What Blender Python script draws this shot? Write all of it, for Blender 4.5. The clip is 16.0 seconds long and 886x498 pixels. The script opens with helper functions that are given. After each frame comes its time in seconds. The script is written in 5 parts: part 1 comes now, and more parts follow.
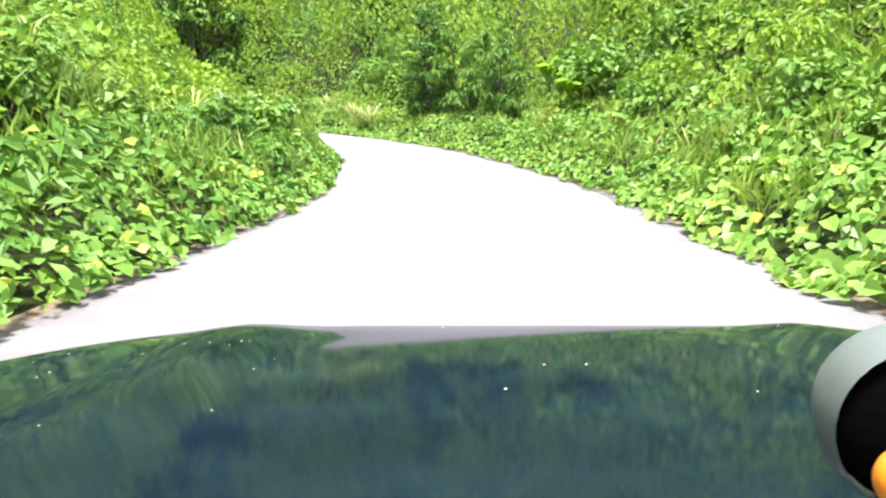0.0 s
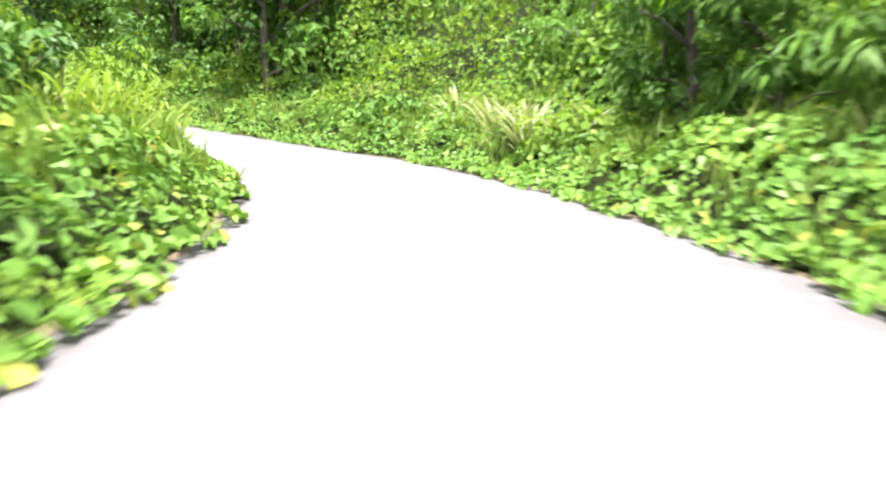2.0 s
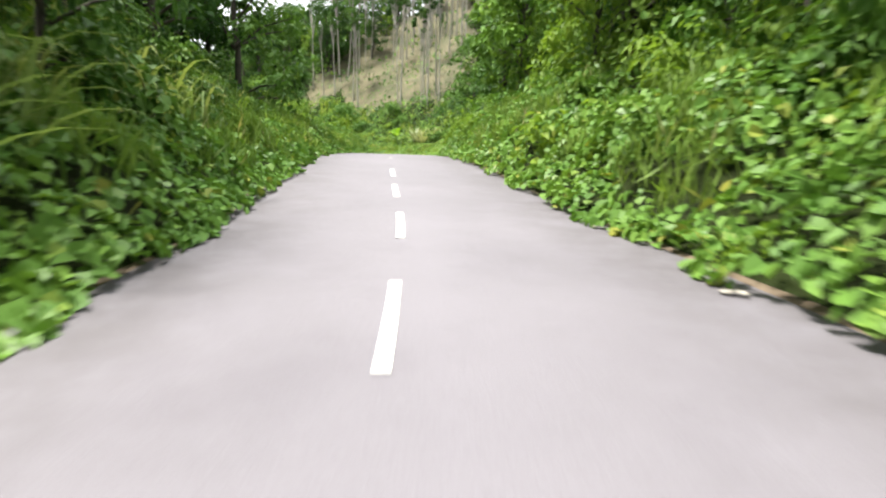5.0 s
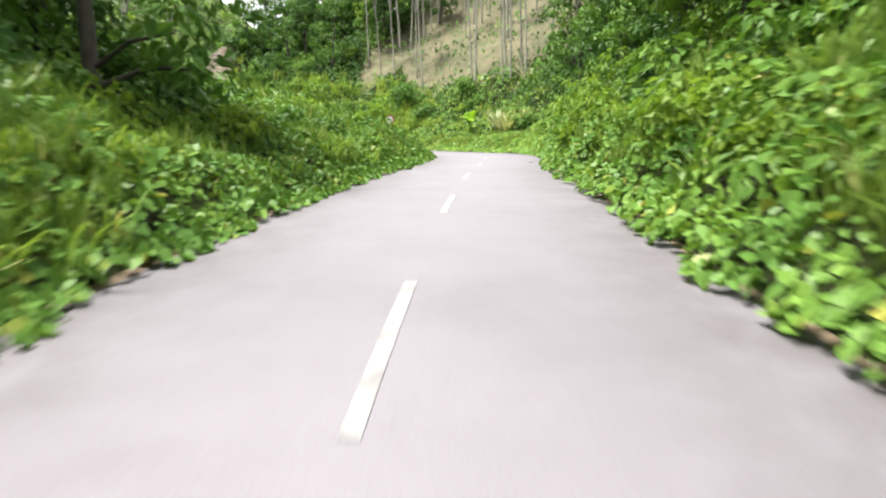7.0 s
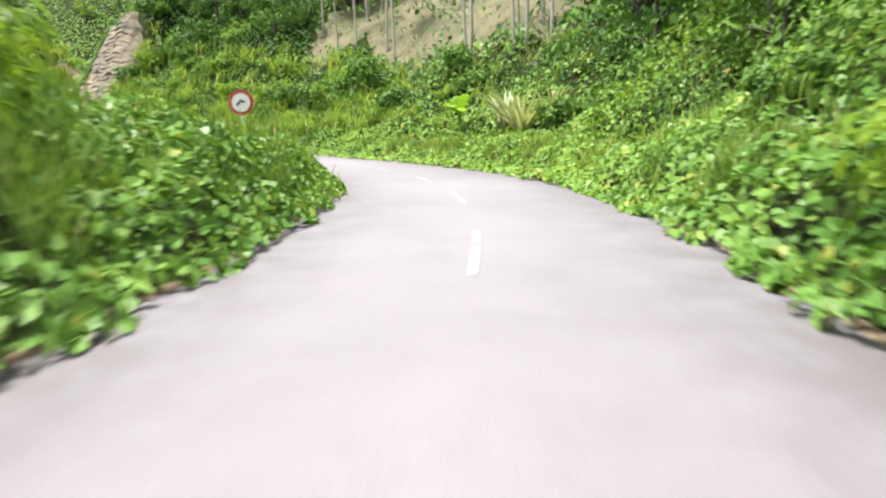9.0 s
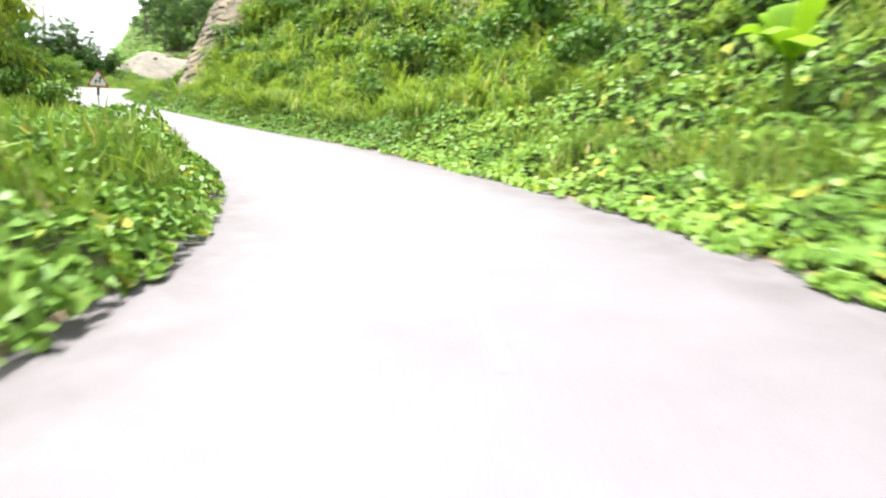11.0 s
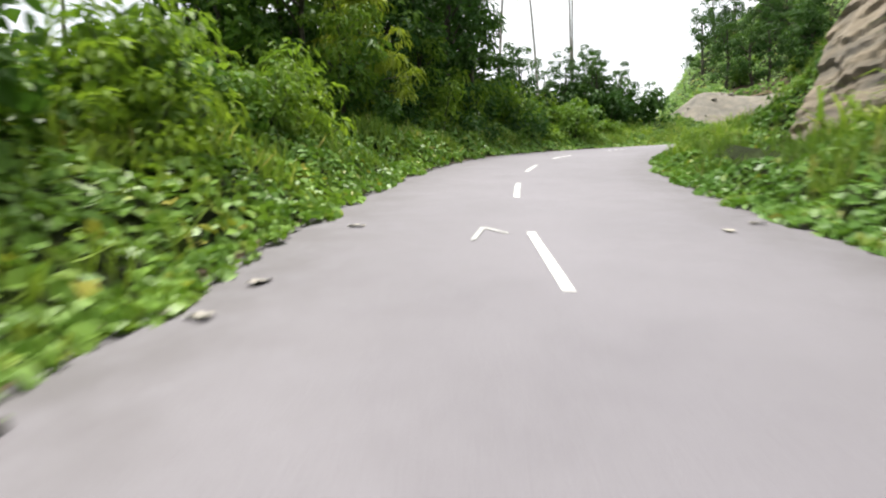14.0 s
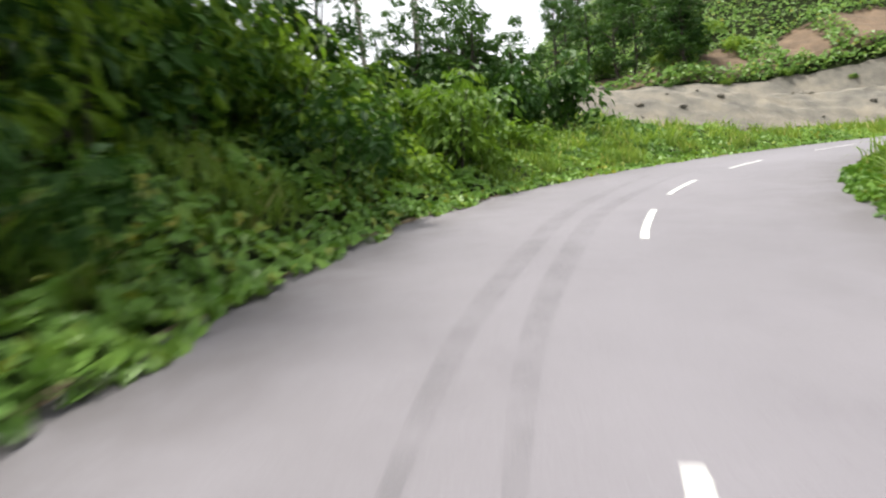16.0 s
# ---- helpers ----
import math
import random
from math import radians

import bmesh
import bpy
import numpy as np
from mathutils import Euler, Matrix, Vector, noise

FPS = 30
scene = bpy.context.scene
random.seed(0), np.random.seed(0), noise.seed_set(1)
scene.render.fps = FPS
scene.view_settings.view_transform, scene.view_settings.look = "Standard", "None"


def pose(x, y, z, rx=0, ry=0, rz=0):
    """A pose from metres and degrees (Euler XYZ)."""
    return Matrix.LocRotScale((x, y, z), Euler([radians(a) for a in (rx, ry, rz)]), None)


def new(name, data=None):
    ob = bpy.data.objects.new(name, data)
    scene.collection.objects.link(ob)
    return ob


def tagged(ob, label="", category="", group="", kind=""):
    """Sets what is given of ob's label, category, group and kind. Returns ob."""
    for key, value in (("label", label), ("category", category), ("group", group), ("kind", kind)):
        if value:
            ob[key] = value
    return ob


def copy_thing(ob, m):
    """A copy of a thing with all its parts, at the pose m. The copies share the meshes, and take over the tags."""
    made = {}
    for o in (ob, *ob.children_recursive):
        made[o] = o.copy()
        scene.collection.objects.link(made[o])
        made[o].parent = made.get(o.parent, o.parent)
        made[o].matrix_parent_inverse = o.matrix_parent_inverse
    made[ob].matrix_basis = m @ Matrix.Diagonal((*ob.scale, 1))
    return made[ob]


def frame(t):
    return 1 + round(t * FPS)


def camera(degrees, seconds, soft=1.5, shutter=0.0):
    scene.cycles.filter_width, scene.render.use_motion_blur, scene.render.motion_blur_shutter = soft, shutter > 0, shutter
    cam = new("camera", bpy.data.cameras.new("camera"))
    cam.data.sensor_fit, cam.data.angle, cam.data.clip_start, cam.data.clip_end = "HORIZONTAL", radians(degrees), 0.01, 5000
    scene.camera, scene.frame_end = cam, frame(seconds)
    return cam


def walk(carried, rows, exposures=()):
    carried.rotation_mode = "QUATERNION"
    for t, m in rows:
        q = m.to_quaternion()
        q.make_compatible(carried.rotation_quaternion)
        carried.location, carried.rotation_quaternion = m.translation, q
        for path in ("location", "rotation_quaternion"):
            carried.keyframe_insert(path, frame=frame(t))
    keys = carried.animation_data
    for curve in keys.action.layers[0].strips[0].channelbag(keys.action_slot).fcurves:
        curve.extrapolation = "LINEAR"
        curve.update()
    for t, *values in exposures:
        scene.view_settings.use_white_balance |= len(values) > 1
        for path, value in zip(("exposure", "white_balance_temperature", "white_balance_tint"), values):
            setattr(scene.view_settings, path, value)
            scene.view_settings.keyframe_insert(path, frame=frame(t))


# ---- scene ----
# ---------------------------------------------------------------- camera
cam = camera(67.5, 16.0, 2.2, 0.36)
METRES, EYE, TILT, LEAN, TURN = 190.0, 1.38, -10.0, 0.0, 0.0
ROWS = [
    (0.0, 0.0, 0.0, 0.0, 0.0, 0.0, -0.0),
    (0.0334, 0.0, 0.0001, 0.0, 0.0, 0.0, -0.0),
    (0.5, 0.0013, 0.0318, 0.0051, 1.72, 0.84, -1.58),
    (1.0, 0.0016, 0.0688, 0.0119, 5.71, 0.77, -1.8),
    (1.5, -0.0011, 0.1001, 0.018, 9.8, 1.15, -3.48),
    (2.0, -0.0078, 0.1323, 0.0247, 16.58, 1.44, -4.67),
    (2.5, -0.0168, 0.1575, 0.0303, 24.22, 0.45, -5.43),
    (3.0, -0.0309, 0.1829, 0.0365, 33.85, 0.8, -7.18),
    (3.5, -0.0461, 0.2025, 0.0413, 42.72, 0.62, -7.42),
    (4.0, -0.0676, 0.2228, 0.0468, 51.97, 0.42, -8.76),
    (4.5, -0.0905, 0.2382, 0.0516, 60.27, -0.09, -10.19),
    (5.0, -0.115, 0.2506, 0.0563, 66.92, -0.58, -10.25),
    (7.5, -0.2429, 0.2922, 0.0792, 74.12, -3.64, -8.43),
    (8.0, -0.274, 0.3028, 0.0833, 73.25, -3.85, -8.37),
    (10.5, -0.4229, 0.347, 0.1005, 83.59, -5.97, -10.69),
    (11.0, -0.4534, 0.3487, 0.102, 90.98, -7.91, -11.02),
    (11.5, -0.4864, 0.3456, 0.1028, 101.24, -9.22, -11.28),
    (12.0, -0.5166, 0.3379, 0.1032, 110.61, -9.2, -10.98),
    (12.5, -0.549, 0.3242, 0.1035, 118.22, -9.65, -11.16),
    (13.0, -0.5793, 0.3071, 0.1038, 125.4, -10.03, -8.7),
    (13.5, -0.6075, 0.2859, 0.1036, 132.29, -10.55, -8.0),
    (14.0, -0.634, 0.2627, 0.1037, 136.03, -10.51, -5.44),
    (14.5, -0.6587, 0.2399, 0.1041, 136.68, -10.03, -4.33),
    (15.0, -0.6828, 0.2182, 0.1047, 133.81, -9.21, -4.92),
    (15.5, -0.7099, 0.1981, 0.1053, 128.19, -9.57, -4.48),
    (16.0, -0.7399, 0.1804, 0.1067, 121.97, -9.06, -4.16),
]
EXPOSURES = [(0.0, 2.16), (2.6, 2.24), (3.6, 1.72), (5.0, 1.39), (7.3, 1.52), (8.2, 1.40), (10.3, 1.82), (11.6, 1.62), (12.3, 1.17), (13.0, 0.97), (16.0, 0.85)]
walk(cam, [(t, pose(0, 0, EYE, TILT, LEAN, TURN) @ pose(METRES * x, METRES * y, METRES * z, 90 + pitch, roll, yaw)) for t, x, y, z, yaw, pitch, roll in ROWS], EXPOSURES)

# ---------------------------------------------------------------- daylight: bright overcast
SUN_UP, SUN_TURN = 72.0, 180.0
world = bpy.data.worlds.new("sky")
scene.world = world
world.use_nodes = True
wn, wl = world.node_tree.nodes, world.node_tree.links
sky = wn.new("ShaderNodeTexSky")
sky.sky_type, sky.sun_disc = "NISHITA", False
sky.sun_elevation, sky.sun_rotation = radians(SUN_UP), radians(SUN_TURN)
sky.air_density, sky.dust_density, sky.ozone_density = 1.0, 4.0, 1.0
cloud = wn.new("ShaderNodeTexNoise")
cloud.inputs["Scale"].default_value, cloud.inputs["Detail"].default_value = 2.2, 6.0
cover = wn.new("ShaderNodeMapRange")
cover.inputs["From Min"].default_value, cover.inputs["From Max"].default_value = 0.32, 0.55
cover.inputs["To Min"].default_value, cover.inputs["To Max"].default_value = 0.55, 0.95
mixed = wn.new("ShaderNodeMix")
mixed.data_type = "RGBA"
mixed.inputs["B"].default_value = (13.0, 13.3, 13.6, 1)
wl.new(cloud.outputs["Fac"], cover.inputs["Value"])
wl.new(cover.outputs["Result"], mixed.inputs["Factor"])
wl.new(sky.outputs["Color"], mixed.inputs["A"])
wl.new(mixed.outputs["Result"], wn["Background"].inputs["Color"])
wn["Background"].inputs["Strength"].default_value = 0.068
sun = new("sun", bpy.data.lights.new("sun", "SUN"))
sun.data.energy, sun.data.angle, sun.data.color = 5.2, radians(14), (1.0, 0.96, 0.88)
sun.rotation_euler = (radians(90 - SUN_UP), 0, radians(180 - SUN_TURN))


# ---------------------------------------------------------------- materials
def material(name):
    m = bpy.data.materials.new(name)
    m.use_nodes = True
    return m, m.node_tree.nodes, m.node_tree.links, m.node_tree.nodes["Principled BSDF"]


def ramp(nodes, links, fac, stops):
    r = nodes.new("ShaderNodeValToRGB")
    els = r.color_ramp.elements
    while len(els) < len(stops):
        els.new(0.5)
    for e, (p, c) in zip(els, stops):
        e.position, e.color = p, (*c, 1)
    links.new(fac, r.inputs["Fac"])
    return r.outputs["Color"]


def noise_fac(nodes, links, scale, detail=4.0, coords="Object", rough=0.6):
    tc = nodes.new("ShaderNodeTexCoord")
    n = nodes.new("ShaderNodeTexNoise")
    n.inputs["Scale"].default_value, n.inputs["Detail"].default_value, n.inputs["Roughness"].default_value = scale, detail, rough
    links.new(tc.outputs[coords], n.inputs["Vector"])
    return n.outputs["Fac"]


def blend(nodes, links, a, b, fac, mode="MIX"):
    m = nodes.new("ShaderNodeMix")
    m.data_type, m.blend_type = "RGBA", mode
    for socket, v in ((m.inputs["A"], a), (m.inputs["B"], b), (m.inputs["Factor"], fac)):
        if isinstance(v, (int, float)):
            socket.default_value = v
        elif isinstance(v, tuple):
            socket.default_value = (*v, 1)
        else:
            links.new(v, socket)
    return m.outputs["Result"]


def bump(nodes, links, bsdf, fac, strength, distance=0.02):
    b = nodes.new("ShaderNodeBump")
    b.inputs["Strength"].default_value, b.inputs["Distance"].default_value = strength, distance
    links.new(fac, b.inputs["Height"])
    links.new(b.outputs["Normal"], bsdf.inputs["Normal"])


def surface(name, stops, scale, rough=0.9, fine=40.0, depth=0.4, metal=0.0, distance=0.02):
    """A surface of broad patches and fine grain."""
    m, n, l, b = material(name)
    broad = ramp(n, l, noise_fac(n, l, scale), stops)
    grain = noise_fac(n, l, fine, 6.0)
    l.new(blend(n, l, broad, ramp(n, l, grain, [(0.3, (0.75, 0.75, 0.75)), (0.7, (1.0, 1.0, 1.0))]), 0.8, "MULTIPLY"), b.inputs["Base Color"])
    b.inputs["Roughness"].default_value, b.inputs["Metallic"].default_value = rough, metal
    bump(n, l, b, grain, depth, distance)
    return m


def leaf_material(name, dark, mid, light, rough=0.5, thin=0.4, dry=None):
    """Leaves: each leaf its own tint, each plant a shade of its own, light coming through."""
    m, n, l, b = material(name)
    geo, info = n.new("ShaderNodeNewGeometry"), n.new("ShaderNodeObjectInfo")
    stops = [(0.0, tuple(0.28 * a + 0.72 * q for a, q in zip(dark, mid))), (0.45, mid), (0.93, tuple(0.26 * a + 0.74 * q for a, q in zip(light, mid)))]
    if dry:
        stops.append((1.0, dry))
    tint = ramp(n, l, geo.outputs["Random Per Island"], stops)
    patch = ramp(n, l, noise_fac(n, l, 0.55, 4.0), [(0.3, (0.6, 0.68, 0.62)), (0.7, (1.3, 1.15, 0.95))])
    own = ramp(n, l, info.outputs["Random"], [(0.0, (0.65, 0.71, 0.65)), (1.0, (1.28, 1.16, 1.0))])
    col = blend(n, l, blend(n, l, tint, patch, 0.8, "MULTIPLY"), own, 0.8, "MULTIPLY")
    l.new(col, b.inputs["Base Color"])
    b.inputs["Roughness"].default_value = rough
    b.inputs["Specular IOR Level"].default_value = 0.14
    t = n.new("ShaderNodeBsdfTranslucent")
    l.new(blend(n, l, col, (1.0, 1.0, 0.55), 1.0, "MULTIPLY"), t.inputs["Color"])
    mix = n.new("ShaderNodeMixShader")
    mix.inputs["Fac"].default_value = thin
    l.new(b.outputs["BSDF"], mix.inputs[1])
    l.new(t.outputs["BSDF"], mix.inputs[2])
    l.new(mix.outputs["Shader"], n["Material Output"].inputs["Surface"])
    return m


def plain(name, color, rough=0.5, metal=0.0, coat=0.0):
    m, n, l, b = material(name)
    tone = ramp(n, l, noise_fac(n, l, 30.0, 5.0), [(0.3, tuple(0.85 * c for c in color)), (0.7, color)])
    l.new(tone, b.inputs["Base Color"])
    b.inputs["Roughness"].default_value, b.inputs["Metallic"].default_value, b.inputs["Coat Weight"].default_value = rough, metal, coat
    return m


def asphalt_material():
    m, n, l, b = material("worn_asphalt")
    broad = ramp(n, l, noise_fac(n, l, 0.18, 5.0), [(0.3, (0.12, 0.112, 0.127)), (0.7, (0.155, 0.145, 0.163))])
    stain = ramp(n, l, noise_fac(n, l, 0.9, 6.0, rough=0.7), [(0.28, (0.84, 0.83, 0.84)), (0.5, (1, 1, 1))])
    grit = noise_fac(n, l, 90.0, 3.0)
    speck = ramp(n, l, grit, [(0.3, (0.7, 0.7, 0.7)), (0.65, (1.1, 1.1, 1.1))])
    worn = blend(n, l, blend(n, l, broad, stain, 0.7, "MULTIPLY"), speck, 0.8, "MULTIPLY")
    at = n.new("ShaderNodeAttribute")
    at.attribute_name = "soil"
    patchy = n.new("ShaderNodeMath")
    patchy.operation = "MULTIPLY"
    l.new(at.outputs["Fac"], patchy.inputs[0])
    l.new(ramp(n, l, noise_fac(n, l, 1.3, 6.0, rough=0.7), [(0.3, (0.15, 0.15, 0.15)), (0.6, (0.8, 0.8, 0.8))]), patchy.inputs[1])
    l.new(blend(n, l, worn, (0.06, 0.053, 0.055), patchy.outputs["Value"]), b.inputs["Base Color"])
    b.inputs["Roughness"].default_value = 0.72
    bump(n, l, b, grit, 0.35, 0.01)
    return m


ASPHALT = asphalt_material()
PAINT = surface("worn_road_paint", [(0.3, (0.396, 0.396, 0.382)), (0.6, (0.576, 0.576, 0.562))], 5.0, 0.7, 60.0, 0.2)
FADED = surface("faded_road_paint", [(0.35, (0.144, 0.138, 0.141)), (0.65, (0.276, 0.27, 0.264))], 4.0, 0.75, 60.0, 0.2)
CHALK = surface("chalk", [(0.3, (0.3, 0.3, 0.288)), (0.6, (0.432, 0.432, 0.42))], 8.0, 0.9, 60.0, 0.2)
def smear_material():
    m, n, l, k = material("rubber_smear")
    k.inputs["Base Color"].default_value, k.inputs["Roughness"].default_value = (0.035, 0.033, 0.036, 1), 0.7
    streak = noise_fac(n, l, 2.2, 6.0, rough=0.75)
    l.new(ramp(n, l, streak, [(0.36, (0.0, 0.0, 0.0)), (0.72, (0.17, 0.17, 0.17))]), k.inputs["Alpha"])
    return m


TYRE_MARK = smear_material()
# Near-black so gaps between leaves look shaded: shade put into the colour.
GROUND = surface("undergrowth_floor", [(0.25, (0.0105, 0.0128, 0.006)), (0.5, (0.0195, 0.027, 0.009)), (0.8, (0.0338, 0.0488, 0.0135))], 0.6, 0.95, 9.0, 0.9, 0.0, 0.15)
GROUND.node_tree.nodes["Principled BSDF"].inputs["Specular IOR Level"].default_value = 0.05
EARTH = surface("dry_hill_earth", [(0.25, (0.042, 0.054, 0.018)), (0.45, (0.078, 0.075, 0.036)), (0.6, (0.114, 0.099, 0.054)), (0.75, (0.06, 0.072, 0.024))], 0.5, 0.95, 5.0, 0.8, 0.0, 0.1)
VERGE = surface("roadside_soil", [(0.3, (0.096, 0.066, 0.042)), (0.6, (0.168, 0.126, 0.084))], 1.5, 0.95, 30.0, 0.7, 0.0, 0.05)


def rock_material():
    """Layered rock: thin bands of brown, grey and pale tan, stained in patches."""
    m, n, l, b = material("cut_rock")
    tc, mp, bands = n.new("ShaderNodeTexCoord"), n.new("ShaderNodeMapping"), n.new("ShaderNodeTexNoise")
    mp.inputs["Scale"].default_value = (0.25, 0.25, 2.6)
    mp.inputs["Rotation"].default_value = (0.06, 0.1, 0)
    bands.inputs["Scale"].default_value, bands.inputs["Detail"].default_value, bands.inputs["Roughness"].default_value = 1.2, 6.0, 0.7
    l.new(tc.outputs["Object"], mp.inputs["Vector"])
    l.new(mp.outputs["Vector"], bands.inputs["Vector"])
    col = ramp(n, l, bands.outputs["Fac"], [(0.3, (0.05, 0.044, 0.035)), (0.45, (0.12, 0.102, 0.078)), (0.58, (0.165, 0.135, 0.095)), (0.72, (0.23, 0.195, 0.15))])
    stain = ramp(n, l, noise_fac(n, l, 0.5, 5.0), [(0.35, (0.6, 0.62, 0.6)), (0.65, (1.1, 1.05, 1.0))])
    l.new(blend(n, l, col, stain, 0.9, "MULTIPLY"), b.inputs["Base Color"])
    b.inputs["Roughness"].default_value = 0.92
    bump(n, l, b, bands.outputs["Fac"], 0.9, 0.12)
    return m


ROCK = rock_material()
GRAVEL = surface("grey_gravel", [(0.3, (0.09, 0.084, 0.072)), (0.5, (0.15, 0.136, 0.112)), (0.7, (0.21, 0.184, 0.142))], 0.35, 0.95, 8.0, 0.9, 0.0, 0.1)
RED_EARTH = surface("red_earth", [(0.3, (0.078, 0.051, 0.03)), (0.7, (0.15, 0.099, 0.06))], 0.5, 0.95, 6.0, 0.8, 0.0, 0.1)
BARK = surface("dark_bark", [(0.3, (0.03, 0.0252, 0.018)), (0.7, (0.072, 0.06, 0.045))], 2.0, 0.9, 18.0, 0.8)
PALE_BARK = surface("pale_bark", [(0.3, (0.18, 0.168, 0.138)), (0.7, (0.288, 0.27, 0.228))], 1.5, 0.85, 14.0, 0.5)
VINE_LEAF = leaf_material("vine_leaf", (0.0622, 0.14, 0.0349), (0.124, 0.247, 0.0543), (0.26, 0.396, 0.0854), 0.4, 0.28, (0.307, 0.316, 0.0776))
BUSH_LEAF = leaf_material("bush_leaf", (0.0432, 0.097, 0.0254), (0.096, 0.203, 0.042), (0.174, 0.288, 0.0604), 0.45, 0.3)
TREE_LEAF = leaf_material("tree_leaf", (0.0378, 0.09, 0.024), (0.081, 0.177, 0.0401), (0.155, 0.28, 0.063), 0.45, 0.28)
# Leaves of dark kinds, and leaves that carry painted-in shade.
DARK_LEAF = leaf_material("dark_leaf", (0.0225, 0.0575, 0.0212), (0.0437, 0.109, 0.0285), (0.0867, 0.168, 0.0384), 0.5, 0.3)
LIME_LEAF = leaf_material("lime_leaf", (0.0828, 0.162, 0.0286), (0.153, 0.268, 0.0445), (0.24, 0.353, 0.07), 0.5, 0.45)
GRASS_LEAF = leaf_material("grass_blade", (0.0828, 0.162, 0.0329), (0.162, 0.27, 0.057), (0.297, 0.385, 0.132), 0.5, 0.4, (0.447, 0.417, 0.247))
REED_LEAF = leaf_material("pale_reed", (0.132, 0.205, 0.0661), (0.232, 0.324, 0.125), (0.364, 0.426, 0.221), 0.5, 0.35, (0.413, 0.383, 0.207))
PALE_BLADE = leaf_material("pale_spiky_blade", (0.204, 0.265, 0.153), (0.312, 0.365, 0.242), (0.42, 0.447, 0.35), 0.45, 0.3)
PALE_BAMBOO = leaf_material("pale_bamboo_leaf", (0.096, 0.159, 0.0254), (0.186, 0.276, 0.0445), (0.3, 0.353, 0.089), 0.5, 0.4)
FIRE_LEAF = leaf_material("croton_leaf", (0.168, 0.235, 0.0318), (0.312, 0.306, 0.089), (0.396, 0.294, 0.165), 0.45, 0.35)
BANANA_LEAF = leaf_material("banana_leaf", (0.104, 0.223, 0.0194), (0.173, 0.34, 0.0307), (0.26, 0.403, 0.0541), 0.38, 0.45)

# ---------------------------------------------------------------- the road's line
# knots every 8 m along the road; station 0 is the first knot at the origin
ROAD_X = (-2.9, -2.5, -2.2, -1.8, -1.4, -1.1, -0.7, -0.4, 0.0, 0.3, 0.2, -1.1, -3.6, -7.9, -13.6, -20.4, -27.7, -35.3, -42.9, -50.4, -57.9, -65.4, -73.0, -80.9, -88.9, -96.7, -104.2, -111.1, -117.4, -123.4, -129.3, -135.8, -142.9, -150.6, -158.6, -166.3, -173.2, -178.8, -183.3)
ROAD_Y = (-63.9, -55.9, -48.0, -40.0, -32.0, -24.0, -16.0, -8.0, 0.0, 8.0, 16.0, 23.9, 31.4, 38.2, 43.8, 48.0, 51.3, 53.8, 56.2, 58.8, 61.6, 64.4, 66.9, 68.3, 68.5, 67.1, 64.1, 60.2, 55.3, 49.9, 44.6, 39.9, 36.2, 34.0, 34.0, 36.0, 40.0, 45.6, 52.3)
RISE = ((-64, 0.0), (0, 0.0), (16, 0.0), (32, 0.53), (48, 1.47), (64, 2.97), (80, 4.89), (96, 6.01), (112, 6.99), (128, 7.69), (144, 8.66), (160, 10.25), (176, 12.33), (192, 14.24), (200, 15.0), (208, 15.7), (216, 16.28), (224, 16.75), (240, 17.4))
BANK = ((-64, 0.0), (0, 0.0), (16, 1.2), (32, 1.3), (48, 0.9), (64, 0.4), (80, -1.1), (96, -1.0), (112, 0.2), (128, 1.2), (144, 2.3), (160, -0.1), (176, -2.3), (192, -3.3), (240, -3.3))
LEFT = ((-64, 3.2), (8, 3.2), (20, 2.95), (28, 2.3), (36, 1.9), (45, 1.85), (55, 2.7), (65, 2.75), (90, 3.1), (104, 2.8), (126, 2.4), (134, 2.2), (145, 2.15), (152, 2.4), (165, 2.4), (176, 2.2), (188, 2.5), (194, 2.75), (199, 3.1), (205, 3.4), (240, 3.4))
RIGHT = ((-64, 3.1), (8, 3.0), (26, 3.15), (40, 3.9), (46, 4.0), (50, 3.4), (60, 2.6), (67, 2.1), (90, 2.1), (100, 1.9), (126, 3.6), (140, 3.65), (150, 4.1), (165, 4.1), (183, 4.0), (190, 4.2), (197, 3.9), (203, 3.55), (208, 3.1), (240, 3.0))
MIDDLE = ((50, 0.1), (55.6, -0.2), (58, -0.32), (64, -0.53), (97, -0.54), (125, 0.4), (150, 1.0), (159, 0.92), (163.5, 0.88), (167, 0.7), (173, 0.57), (180, 0.52), (184, 0.5), (190.6, 0.48), (193.5, 0.7), (197, 0.72), (200, 0.62), (204, 0.4), (208, 0.25), (212, 0.1), (240, -0.2))
STEP = 0.5


def table(pairs, s):
    a = np.array(pairs, float)
    return np.interp(s, a[:, 0], a[:, 1])


def road_line():
    """Stations every half metre along a smooth curve through the knots: place, the way ahead and the way to the right."""
    k = np.stack([ROAD_X, ROAD_Y], 1)
    out = []
    for i in range(len(k) - 1):
        p0, p1, p2, p3 = k[max(i - 1, 0)], k[i], k[i + 1], k[min(i + 2, len(k) - 1)]
        for u in np.arange(0, 1, STEP / 8):
            out.append(0.5 * (2 * p1 + (p2 - p0) * u + (2 * p0 - 5 * p1 + 4 * p2 - p3) * u ** 2 + (3 * p1 - p0 - 3 * p2 + p3) * u ** 3))
    return np.array(out)


